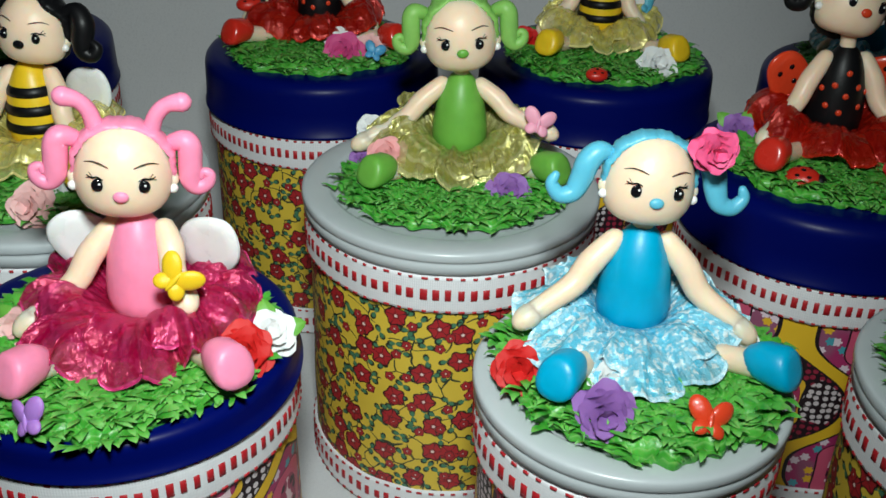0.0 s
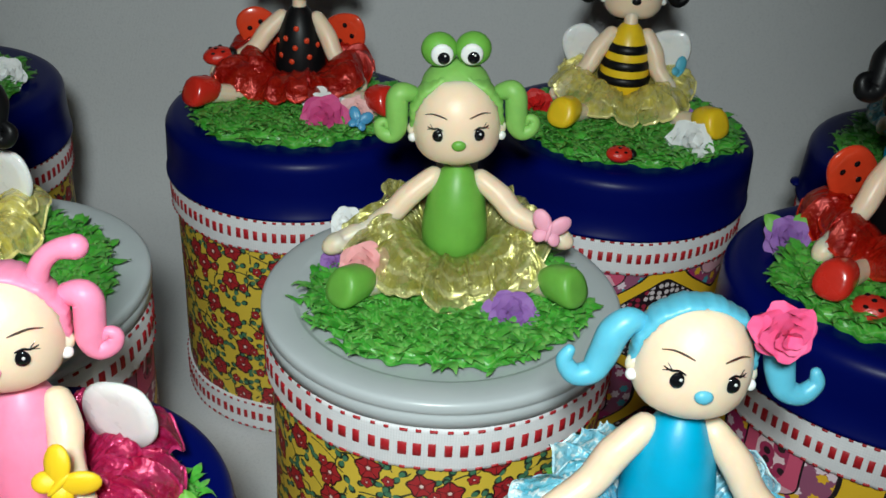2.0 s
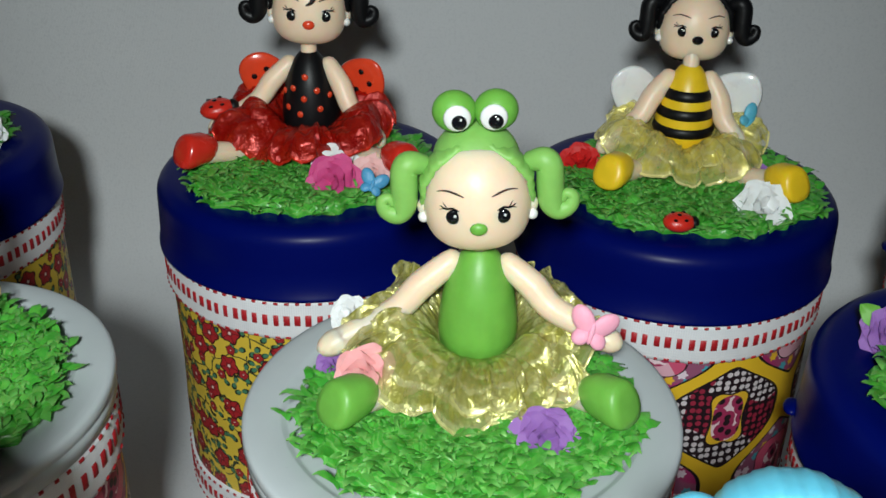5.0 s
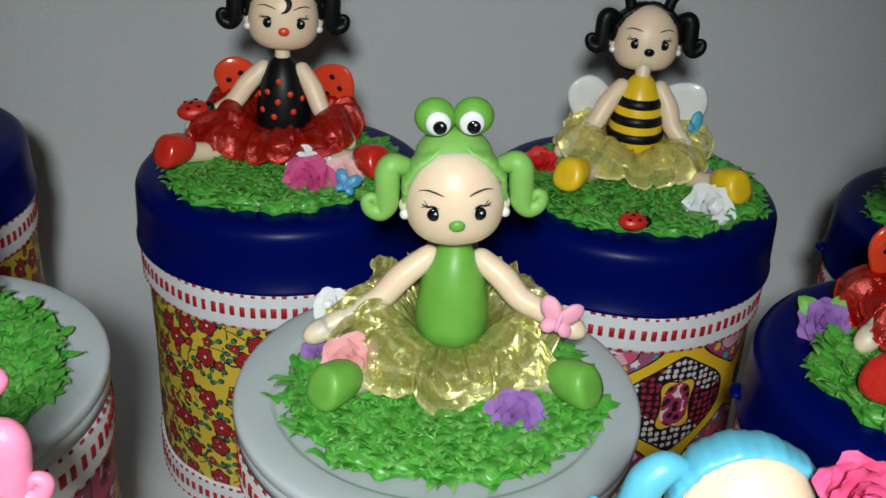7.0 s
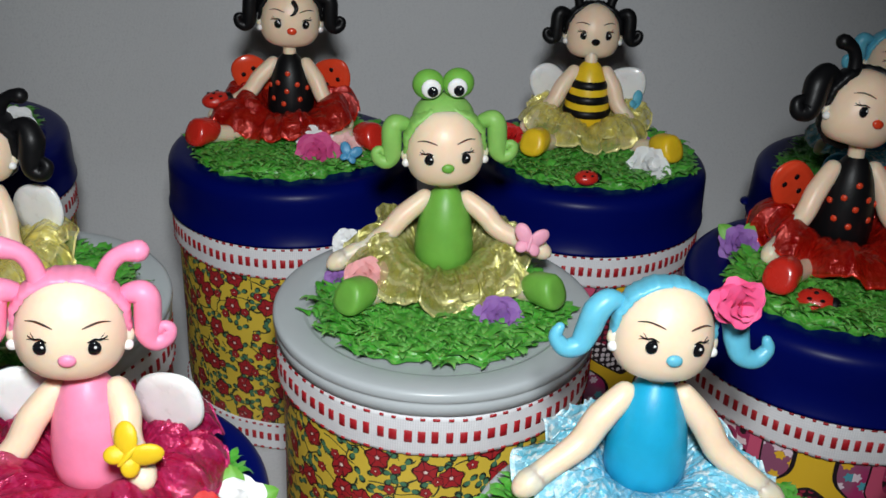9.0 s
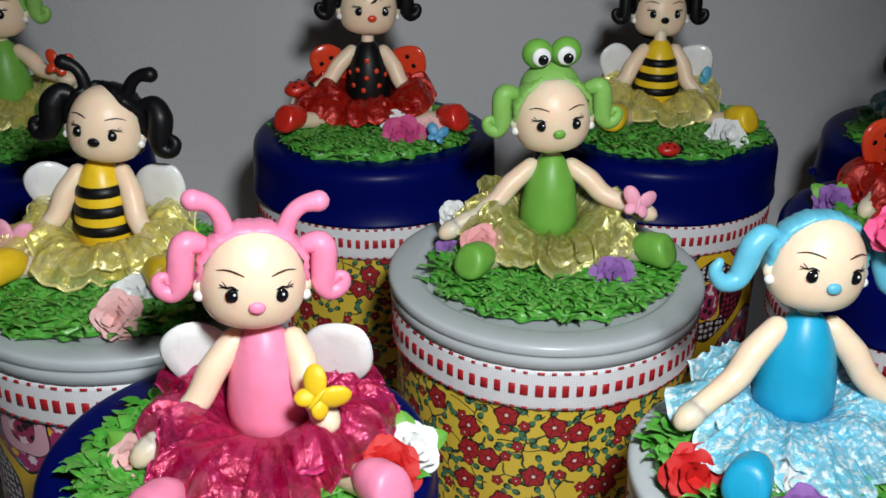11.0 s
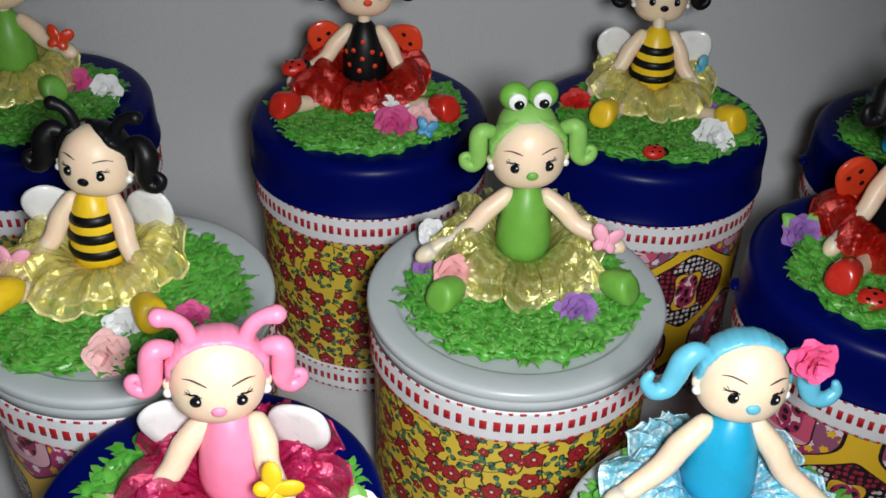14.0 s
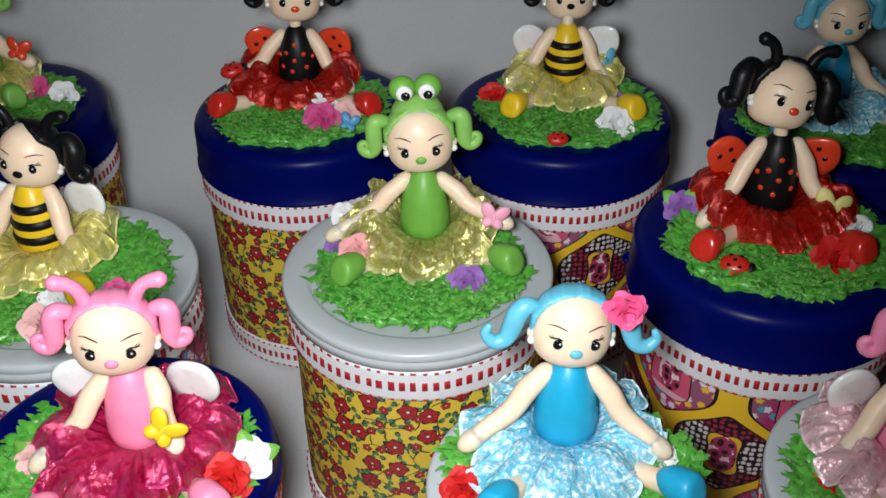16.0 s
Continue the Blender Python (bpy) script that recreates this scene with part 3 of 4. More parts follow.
def petal_mesh(colour):
    if colour not in PETALS:
        s = Shape()
        rows = []
        for i in range(6):
            f = i / 5
            w = math.sin(math.pi * (0.14 + 0.74 * f)) ** 0.55
            row = []
            for j in range(7):
                g = (j - 3) / 3
                px = 0.80 * w * g
                pz = f * (1.0 - 0.16 * abs(g) ** 2)
                py = -0.45 * math.sin(f * 1.5) * (1 - 0.55 * g * g) - 0.35 * max(0, f - 0.7) * 2.2 + 0.04 * math.sin(7 * g + 3 * f)
                row.append((px, py, pz))
            rows.append(row)
        s.grid(rows, ROSE_COLOURS[colour])
        s.grid([[(p[0] * 0.98, p[1] + 0.05, p[2] * 0.98) for p in r][::-1] for r in rows], ROSE_COLOURS[colour])
        PETALS[colour] = s.mesh("petal")
    return PETALS[colour]


LEAF = Shape()
LEAF.grid([[(0.42 * math.sin(math.pi * min(1, 0.08 + 0.92 * i / 6)) * g, -0.12 * abs(g) - 0.25 * (i / 6) ** 2 + 0.12, i / 6 * 1.0 + 0.04 * (i % 2) * abs(g)) for g in (-1, -0.5, 0, 0.5, 1)] for i in range(7)], GREEN)
LEAF = LEAF.mesh("leaf")


def rose(x, y, z, r, colour, nod=(-35, 0), seed=0, leaf=False):
    """A small paper rose. z: height of its base; nod: degrees by which it leans (towards -y, then to x)."""
    rng = random.Random(seed * 7 + 3)
    names = {"purple": "purple", "pink": "salmon pink", "pale": "pale pink", "white": "white", "red": "red", "magenta": "magenta", "hot": "bright pink"}
    r *= 1.04
    ob = thing("rose", pose(x, y, z + 0.22 * r, nod[0] * -1 + 22, nod[1], rng.uniform(0, 360) * 0), "small %s paper rose set on the grass" % names[colour], "flower", "paper roses")
    me = petal_mesh(colour)
    for count, size, lean, rad, up in ((6, 0.92, 62, 0.10, 0.0), (5, 0.80, 40, 0.07, 0.12), (4, 0.62, 20, 0.05, 0.26), (3, 0.44, 6, 0.03, 0.42)):
        off = rng.uniform(0, 360)
        for k in range(count):
            a = off + 360 * k / count + rng.uniform(-9, 9)
            q = size * r * rng.uniform(0.92, 1.08)
            m = pose(0, 0, up * r, 0, 0, a) @ pose(0, -rad * r, 0, lean + rng.uniform(-7, 7), 0, rng.uniform(-8, 8)) @ Matrix.Diagonal((q, q, q, 1))
            part("petal", me, ob, "", m)
    if leaf:
        for a in (130, 215):
            part("leaf", LEAF, ob, "green leaf", pose(0, 0, 0, 0, 0, a) @ pose(0, -0.4 * r, 0.1 * r, 75, 0, 0) @ Matrix.Diagonal((r, r, r * 1.1, 1)))
    return ob


def butterfly(m, size, mat, colour, second=None, where="held in the doll's arm"):
    ob = thing("butterfly_ornament", m, "small %s clay butterfly %s" % (colour, where), "butterfly", "clay butterflies")
    for side in (-1, 1):
        for name, c, radii, tilt in (("upper_wing", (0.50, 0.06, 0.46), (0.50, 0.22, 0.70), 40), ("lower_wing", (0.38, 0.06, -0.30), (0.38, 0.20, 0.44), -44)):
            s = Shape()
            s.ball((0, 0, 0), radii, (second if second and side > 0 else mat), nu=14, nv=8)
            part(name, s, ob, "", Matrix.Diagonal((size, size, size, 1)) @ pose(side * c[0], c[1], c[2], 0, side * tilt, 0) @ pose(0, 0, 0, 0, 0, side * 18))
    s = Shape()
    s.ball((0, -0.08, 0), (0.14, 0.14, 0.55), mat, nu=10, nv=8)
    part("body", s, ob, "", Matrix.Diagonal((size, size, size, 1)))
    return ob


def ladybird(m, size, where="on the grass"):
    ob = thing("ladybird_ornament", m, "glossy red clay ladybird with black dots %s" % where, "ladybird", "clay ladybirds")
    d = Matrix.Diagonal((size, size, size, 1))
    s = Shape()
    s.ball((0, 0, 0.25), (1.0, 0.78, 0.55), RED, nu=18, nv=10)
    part("shell", s, ob, "", d)
    s = Shape()
    s.ball((0.92, 0, 0.22), (0.36, 0.45, 0.36), BLACK, nu=12, nv=8)
    part("head", s, ob, "black head", d)
    for px, py in ((0.3, -0.42), (0.3, 0.42), (-0.35, -0.4), (-0.35, 0.4), (-0.05, 0.0)):
        s = Shape()
        pz = 0.25 + 0.55 * math.sqrt(max(0.02, 1 - px * px - (py / 0.78) ** 2))
        s.ball((px, py, pz), (0.14, 0.13, 0.05), GLOSS_BLACK, nu=10, nv=6)
        part("dot", s, ob, "black dot", d)
    return ob

# ---- dolls ----


def doll(m, label, body, hair, tutu, shoe, nose, hs=1.0, head=(0, 0, 0.0415), yaw=0, nodx=0, roll=0, style="round", extra="", stripes=False, dots=False,
         wings=None, hand_l=(-0.034, -0.012, 0.011), hand_r=(0.029, -0.012, 0.014), foot_l=(-0.027, -0.036, 0.008), foot_r=(0.029, -0.038, 0.008),
         tails="curl", folds=11, spread=0.030, seed=1, tall=0.84, flare=0.35, volume=1.07, fringe=0, puff=1.6, ruffle=1.0):
    """A seated clay doll in one mesh, facing -y, its seat at the origin."""
    rng = random.Random(seed)
    s = Shape()
    neck = 0.0335 * tall
    # body: a tapered bell
    prof = [(0.0006, 0.002), (0.0068, 0.002), (0.0090, 0.0045), (0.0094, 0.009), (0.0091, 0.0145), (0.0082, 0.021), (0.0069, 0.0265), (0.0053, 0.0305), (0.0038, 0.033), (0.0026, 0.0345)]
    prof = [(r, z * tall) for r, z in prof]
    s.lathe(prof, body, 32)
    br = lambda z: float(np.interp(z, [p[1] for p in prof], [p[0] for p in prof]))
    if stripes:
        for z in (0.0105, 0.0175, 0.0245):
            z *= tall
            h = 0.0018
            s.lathe([(br(z - h) - 0.0004, z - h), (br(z - h) + 0.0003, z - h * 0.8), (br(z) + 0.0006, z), (br(z + h) + 0.0003, z + h * 0.8), (br(z + h) - 0.0004, z + h)], BLACK, 32)
    if dots:
        for a, z in ((-90, 0.0265), (-120, 0.022), (-62, 0.0215), (-92, 0.0185), (-130, 0.0145), (-58, 0.0145), (-100, 0.0125), (-150, 0.020), (-30, 0.019)):
            a, z = math.radians(a), z * tall
            s.ball((br(z) * math.cos(a), br(z) * math.sin(a), z), (0.0011, 0.0006, 0.0011), ORANGE, Euler((0, 0, a + math.pi / 2)).to_matrix().to_4x4(), 10, 6)
    # neck
    s.tube([(0, 0, neck - 0.002), (head[0] * 0.3, head[1] * 0.3, neck + 0.0055)], [0.0026, 0.0025], SKIN, 12)
    # arms
    for side, hand in ((-1, hand_l), (1, hand_r)):
        sh = Vector((side * 0.0066, 0.0, neck - 0.0038))
        h = Vector(hand)
        el = sh.lerp(h, 0.50) + Vector((side * -0.0008, 0.0006, -0.0022))
        s.tube([sh, sh.lerp(el, 0.5) + Vector((side * 0.0006, 0, 0.0002)), el, el.lerp(h, 0.6), h], [0.0029, 0.0034, 0.0032, 0.0028, 0.0028], SKIN, 14)
        d = (h - el).normalized()
        s.ball(h + d * 0.0002, (0.0048, 0.0032, 0.0030), SKIN, d.to_track_quat("X", "Z").to_matrix().to_4x4(), 14, 10)
    # legs and shoes
    for side, foot in ((-1, foot_l), (1, foot_r)):
        f = Vector(foot)
        out = Vector((f.x, f.y, 0)).normalized()
        s.tube([(side * 0.005, -0.004, 0.0012), (f.x * 0.6, f.y * 0.6, 0.0020), f - out * 0.004 + Vector((0, 0, -0.0015))], [0.0028, 0.0030, 0.0036], SKIN, 14)
        turn = Euler((0, 0, math.atan2(out.y, out.x) + math.pi / 2)).to_matrix().to_4x4() @ Euler((radians(-14), 0, 0)).to_matrix().to_4x4()
        at = len(s.v)
        rows = []
        # a flat rounded sole outwards, narrowing to the ankle
        for q, yy in ((0.002, -0.0050), (0.55, -0.0050), (0.86, -0.0047), (0.98, -0.0037), (1.0, -0.0020), (0.95, 0.0008), (0.84, 0.0034), (0.66, 0.0056), (0.40, 0.0070), (0.002, 0.0074)):
            ring = []
            for j in range(20):
                b = 2 * math.pi * j / 20
                cx, cz = math.cos(b), math.sin(b)
                m4 = (abs(cx) ** 2.4 + abs(cz) ** 2.4) ** (-1 / 2.4)
                ring.append((0.0050 * q * cx * m4 * (1.0 - 0.10 * cz), yy + 0.0008 * cz * q, 0.0054 * q * cz * m4 + (0.0006 if yy > 0 else 0)))
            rows.append(ring)
        s.grid(rows, shoe, True)
        s.move(at, Matrix.Translation(f) @ turn)
    # tutu: organza gathered at the waist into overlapping puffed loops with a wavy hem, in two layers
    for layer in (0, 1):
        off = Vector((seed * 3.7, layer * 11.3, seed * 1.9))
        lobes = max(8, round(folds * 0.85)) - layer
        cut = [0.0]
        for k in range(lobes):
            cut.append(cut[-1] + rng.uniform(0.7, 1.35))
        cut = [2 * math.pi * c / cut[-1] for c in cut]
        size = [rng.uniform(0.92, 1.08) for _ in range(lobes)]
        bow = [rng.uniform(0.0022, 0.0038) * puff for _ in range(lobes)]
        lean = [rng.uniform(-0.16, 0.16) for _ in range(lobes)]
        start, w, n, rip = rng.uniform(0, 6.28), 34, 24, 19 - 3 * layer
        rows = []
        for i in range(n + 1):
            f = i / n
            row = []
            for k in range(lobes):
                other = [(k - 1) % lobes, (k + 1) % lobes]
                for q in range(w):
                    g = 2 * q / w - 1
                    m_ = 0.5 * abs(g) ** 3
                    o = other[1 if g > 0 else 0]
                    sz, bw, ln = (v[k] + (v[o] - v[k]) * m_ for v in (size, bow, lean))
                    a = start + cut[k] + (cut[k + 1] - cut[k]) * q / w
                    a += ln * f * f
                    wob = rip * a + 2.2 * math.sin(3 * a + seed) + 1.1 * math.sin(5 * a + layer)
                    a += ruffle * 0.85 / rip * f * math.cos(wob)
                    front, back, side = max(0.0, -math.sin(a)), max(0.0, math.sin(a)), abs(math.cos(a))
                    c = Vector((math.cos(a), math.sin(a), 0))
                    crease = noise.noise(c * 8.0 + Vector((0, 0, 1.2 * f)) + off)
                    crinkle = noise.noise(c * 11.0 + Vector((0, 0, 7.0 * f)) + off * 2)
                    reach = spread * sz * (1 + 0.19 * front - 0.16 * back) * (0.80 if layer else 1.0) * (1 - 0.17 * abs(g) ** 2.2)
                    bulge = 0.45 * min(1.0, max(0.0, puff - 0.8))
                    rr = 0.0088 + (reach - 0.0088) * (f * (1 - bulge) + bulge * math.sin(0.62 * math.pi * f)) + 0.0008 * math.sin(math.pi * f) * crease
                    hem = 0.0012 + (0.0040 * side + 0.0036 * back) * (0.3 + flare) + 0.0022 * layer
                    z = 0.0040 * (1 - f) + hem * f + (0.0012 + 0.0010 * puff + 0.0018 * side * puff) * math.sin(math.pi * f ** 0.9)
                    z += bw * (0.9 * (1 - g * g) - 0.35) * math.sin(min(1.0, 1.25 * f) * math.pi * 0.66)
                    z += (0.0010 * (0.25 - abs(crease)) * 2 + 0.0007 * crinkle) * min(1.0, 3 * f) + ruffle * 0.0013 * f ** 1.3 * math.sin(wob)
                    row.append((rr * math.cos(a), rr * math.sin(a), max(0.0006 + 0.0006 * layer, z)))
            rows.append(row)
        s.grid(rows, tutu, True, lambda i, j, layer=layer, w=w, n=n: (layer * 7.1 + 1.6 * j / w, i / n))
        last = rows[-1]
        s.grid([[(x, y, z + dz) for x, y, z in last] for dz in (-0.00022, 0.0, 0.00028)], tutu, True, lambda i, j: (j / w, 1.0))
        s.grid([[(p[0] * (1 + e), p[1] * (1 + e), p[2] + 0.00028 - 0.0003 * abs(k)) for p in last] for k, e in ((1, 0.012), (0, 0.004), (-1, -0.008))], tutu, True, lambda i, j: (j / w, 1.0))
    # head
    at = len(s.v)
    R = Vector((0.0123, 0.0112, 0.0133))
    rows = []
    for i in range(25):
        t = max(0.02, min(math.pi - 0.02, math.pi * i / 24))
        q = math.sin(t) ** (0.54 if t < math.pi / 2 else 0.84)
        rows.append([(R.x * q * math.cos(b) * (1 + 0.09 * math.cos(t)), R.y * q * math.sin(b), -R.z * (0.87 if t < math.pi / 2 else 1.0) * math.cos(t)) for b in (2 * math.pi * j / 36 for j in range(36))])
    s.grid(rows, SKIN, True)

    def face(x, z, lift=0.0):
        """A point of the face at x, z (metres from the head's centre)."""
        q = z / (R.z * (0.87 if z < 0 else 1.0))
        k = (1 - q * q) ** (0.27 if q < 0 else 0.42)
        wide = R.x * (1 - 0.09 * q)
        y = -R.y * math.sqrt(max(0.01, k * k - (x / wide) ** 2))
        nrm = Vector((x / wide ** 2, y / R.y ** 2, z / R.z ** 2)).normalized()
        return Vector((x, y, z)) + nrm * lift

    ez = -0.0004
    for side in (-1, 1):
        p = face(side * 0.0055, ez, 0.0)
        s.ball(p, (0.00166, 0.0007, 0.00178), GLOSS_BLACK, None, 14, 8)
        s.ball(p + Vector((0.0004, -0.0007, 0.0005)), (0.00035, 0.0002, 0.00035), WHITE, None, 8, 5)
        lash = [face(side * x, ez + z, 0.0002) for x, z in ((0.0042, 0.0016), (0.0056, 0.0021), (0.0069, 0.0017), (0.0082, 0.0021))]
        s.tube(lash, [0.00015, 0.00027, 0.00024, 0.0001], GLOSS_BLACK, 6, False)
        for x0, x1, z1 in ((0.0066, 0.0076, 0.0030), (0.0072, 0.0084, 0.0012)):
            s.tube([face(side * x0, ez + 0.0017, 0.0002), face(side * x1, ez + z1, 0.0002)], [0.00016, 0.00006], GLOSS_BLACK, 5, False)
        brow = [face(side * x, ez + z, 0.0002) for x, z in ((0.0030, 0.0048), (0.0048, 0.0054), (0.0068, 0.0056), (0.0088, 0.0049))]
        s.tube(brow, [0.00012, 0.00025, 0.00022, 0.00008], BROWN_LINE, 6, False)
        s.ball((side * 0.0120, -0.0004, -0.0022), (0.0019, 0.0016, 0.0023), SKIN, None, 12, 8)
        s.ball((side * 0.0124, -0.0016, -0.0042), (0.00135, 0.00135, 0.00135), PEARL, None, 12, 8)
    s.ball(face(0, ez - 0.0026, 0.0002), (0.0020, 0.0010, 0.0015), nose, None, 14, 8)
    # hair: a cap from the back of the head up to the hairline
    bangs = {"round": lambda a: 99 + 12 * max(0, math.sin(a)) ** 0.6 - 28 * max(0, -math.sin(a)),
             "peak": lambda a: 101 + 13 * max(0, math.sin(a)) ** 0.5 - 30 * max(0, -math.sin(a)) - 13 * math.exp(-((a - 1.571) / 0.36) ** 2),
             "parted": lambda a: 100 + 8 * max(0, math.sin(a)) - 34 * max(0, -math.sin(a)) - 22 * math.exp(-((a - 1.80) / 0.24) ** 2) + 14 * math.exp(-((a - 0.95) / 0.40) ** 2)}[style]
    n, k = 96, 22
    rows = []
    for i in range(k + 2):
        f = min(1.0, i / k)
        row = []
        for j in range(n):
            a = 2 * math.pi * j / n
            b = radians(bangs(a if a < 4.71 else a - 2 * math.pi) + fringe * max(0, math.sin(a))) * f
            swell = volume + (0.017 * math.sin(34 * a + 2 * math.sin(3 * f)) + 0.016 * math.sin(13 * a + 1.0 + 1.5 * math.sin(2 * f))) * f - (volume - 0.98 if i > k else 0.0) - (0.25 * (volume - 1) if i == k else 0)
            dz = math.sin(b) * math.sin(a)
            row.append((R.x * swell * math.sin(b) * math.cos(a) * (1 + 0.10 * max(0, dz)), R.y * swell * math.cos(b), R.z * swell * dz * (1 - 0.02 * dz)))
        rows.append(row)
    s.grid(rows, hair, True)
    for side in (-1, 1):
        if tails == "curl":
            line = [(0.0126, 0.001, 0.0078), (0.0152, 0.0, 0.0083), (0.0164, 0, 0.0064), (0.0166, 0, 0.0020), (0.0169, 0, -0.0020), (0.0186, -0.0003, -0.0039), (0.0210, -0.0006, -0.0028), (0.0216, -0.0008, -0.0005), (0.0202, -0.0010, 0.0004), (0.0195, -0.0012, -0.0009)]
            rad = [0.0024, 0.0030, 0.0032, 0.0032, 0.0030, 0.0025, 0.0020, 0.0016, 0.0012, 0.0008]
        elif tails == "bun":
            line = [(0.0105, 0.001, 0.0075), (0.0150, 0.001, 0.0085), (0.0178, 0.0, 0.0050), (0.0180, -0.0005, -0.0005), (0.0190, -0.001, -0.0045), (0.0222, -0.001, -0.0052), (0.0236, -0.001, -0.0025), (0.0220, -0.001, -0.0008)]
            rad = [0.0020, 0.0036, 0.0043, 0.0040, 0.0032, 0.0026, 0.0020, 0.0014]
        else:
            line = [(0.0110, 0.001, 0.0060), (0.0145, 0.0, 0.0068), (0.0172, 0, 0.0040), (0.0186, 0, -0.0010), (0.0204, -0.0004, -0.0050), (0.0240, -0.0008, -0.0058), (0.0265, -0.0008, -0.0030), (0.0258, -0.001, -0.0004)]
            rad = [0.0018, 0.0030, 0.0034, 0.0032, 0.0027, 0.0023, 0.0018, 0.0012]
        s.tube([(side * x, y, z) for x, y, z in line], rad, hair, 14)
    if extra == "frog_eyes":
        s.ball((0, 0.0036, 0.0078), (0.0100, 0.0090, 0.0088), hair, None, 28, 18)
        for side in (-1, 1):
            s.ball((side * 0.0046, 0.0010, 0.0202), (0.0050, 0.0042, 0.0047), GREEN, None, 20, 14)
            s.ball((side * 0.0040, -0.0027, 0.0198), (0.0031, 0.0009, 0.0030), WHITE, None, 14, 8)
            s.ball((side * 0.0040 + 0.0004, -0.0035, 0.0191), (0.0017, 0.0006, 0.0017), GLOSS_BLACK, None, 12, 8)
            s.ball((side * 0.0040 + 0.0008, -0.0041, 0.0199), (0.0003, 0.0002, 0.0003), WHITE, None, 8, 5)
    if extra in ("antennae", "forelock"):
        for side in (-1, 1):
            s.tube([(side * 0.0066, 0.0, 0.0102), (side * 0.0080, -0.0005, 0.0152), (side * 0.0106, -0.0008, 0.0182), (side * 0.0142, -0.0010, 0.0192)], [0.0024, 0.0021, 0.0020, 0.0026], hair, 12)
    if extra == "forelock":
        s.tube([(0.0005, -0.0098, 0.0085), (0.0016, -0.0112, 0.0066), (0.0008, -0.0120, 0.0046), (-0.0008, -0.0122, 0.0036)], [0.0010, 0.0009, 0.0006, 0.0002], hair, 8)
    hm = Matrix.Translation(head) @ pose(0, 0, 0, nodx, roll, yaw) @ Matrix.Diagonal((hs, hs, hs, 1))
    s.move(at, hm)
    if wings:
        mat, spots = wings
        for side in (-1, 1):
            at = len(s.v)
            ring = []
            for j in range(32):
                a = 2 * math.pi * j / 32
                ring.append((0.0080 * math.cos(a) * (1 - 0.14 * math.sin(a)) + 0.0004 * math.sin(3 * a + side), 0.0105 * math.sin(a) + 0.0004 * math.cos(2 * a)))
            s.grid([[(x * q, y, z * q) for x, z in ring] for q, y in ((0.001, -0.0009), (0.6, -0.0010), (0.94, -0.0008), (1.0, 0), (0.94, 0.0008), (0.001, 0.0009))], mat, True)
            if spots:
                for x, z in ((-0.0022, 0.0035), (0.0024, 0.0025), (0.0005, -0.003)):
                    s.ball((x, -0.0010, z), (0.0010, 0.0004, 0.0010), GLOSS_BLACK, None, 10, 6)
            s.move(at, pose(side * 0.0160, 0.0058, 0.0205 * tall, 8, side * 42, side * -14))
    ob = new("doll", s.mesh("doll"))
    ob.matrix_basis = m
    return tagged(ob, label, "doll", "clay dolls")

# ---- the ten tins with what sits on them ----
GT = 0.0040
N = GLOSS_BLACK

# frog doll's tin
T = 0.1076
tin(0.0008, 0.3840, 0.0500, T, "grey", FLORAL, 75, "round tin wrapped in yellow floral cotton with a grey lid", 1)
grass(0.0015, 0.3825, T, 0.0360, 0.0355, GT, 11)
doll(pose(0.003, 0.399, T + GT), "seated green clay doll with frog eyes and a gold tutu", GREEN, GREEN_LIGHT, T_GOLD, GREEN, GREEN, 0.96, (-0.0010, -0.0022, 0.0425), yaw=5, roll=-3,
     style="peak", extra="frog_eyes", folds=15, seed=3, hand_l=(-0.032, -0.010, 0.0070), hand_r=(0.0285, -0.010, 0.0130), foot_l=(-0.0256, -0.031, 0.0062), foot_r=(0.0300, -0.0245, 0.0062), flare=1.1, ruffle=1.9)
rose(0.0198, 0.367, T + GT - 0.001, 0.0063, "purple", (-30, 10), 1)
rose(-0.0205, 0.3760, T + GT + 0.0055, 0.0060, "pink", (-35, -8), 2)
rose(-0.0280, 0.4010, T + GT + 0.0060, 0.0042, "white", (-30, -20), 3)
rose(-0.0303, 0.3883, T + GT - 0.001, 0.0035, "purple", (-30, -25), 4)
butterfly(pose(0.0285, 0.3835, 0.1290, -20, 15, 0), 0.0050, PALE_PINK, "pink")

# bee doll's tin at the back
T = 0.1165
tin(0.0600, 0.4952, 0.0500, T, "blue", OGEE, 70, "round tin wrapped in ogee print cotton with a navy lid", 2)
grass(0.0620, 0.490, T, 0.0370, 0.0345, GT, 12)
doll(pose(0.0620, 0.511, T + GT), "seated clay bee doll with black curled pigtails and a yellow tutu", YELLOW, BLACK, T_YELLOW, YELLOW, N, 0.89, (0.0008, 0.0086, 0.0388), nodx=-6, volume=1.10, flare=0.8,
     style="peak", extra="antennae", stripes=True, wings=(WING, False), folds=11, seed=4, spread=0.0275, hand_l=(-0.0240, -0.010, 0.0055), hand_r=(0.0185, -0.010, 0.0055), foot_l=(-0.0235, -0.035, 0.0065), foot_r=(0.0260, -0.037, 0.0065))
rose(0.0815, 0.4685, T + GT - 0.001, 0.0074, "white", (-35, 5), 5)
rose(0.0290, 0.4945, T + GT - 0.001, 0.0060, "red", (-20, -10), 6)
rose(0.0850, 0.4925, T + GT - 0.001, 0.0038, "purple", (-30, 10), 7)
ladybird(pose(0.0560, 0.4570, T + GT - 0.0008, 12, 0, 8), 0.0046)
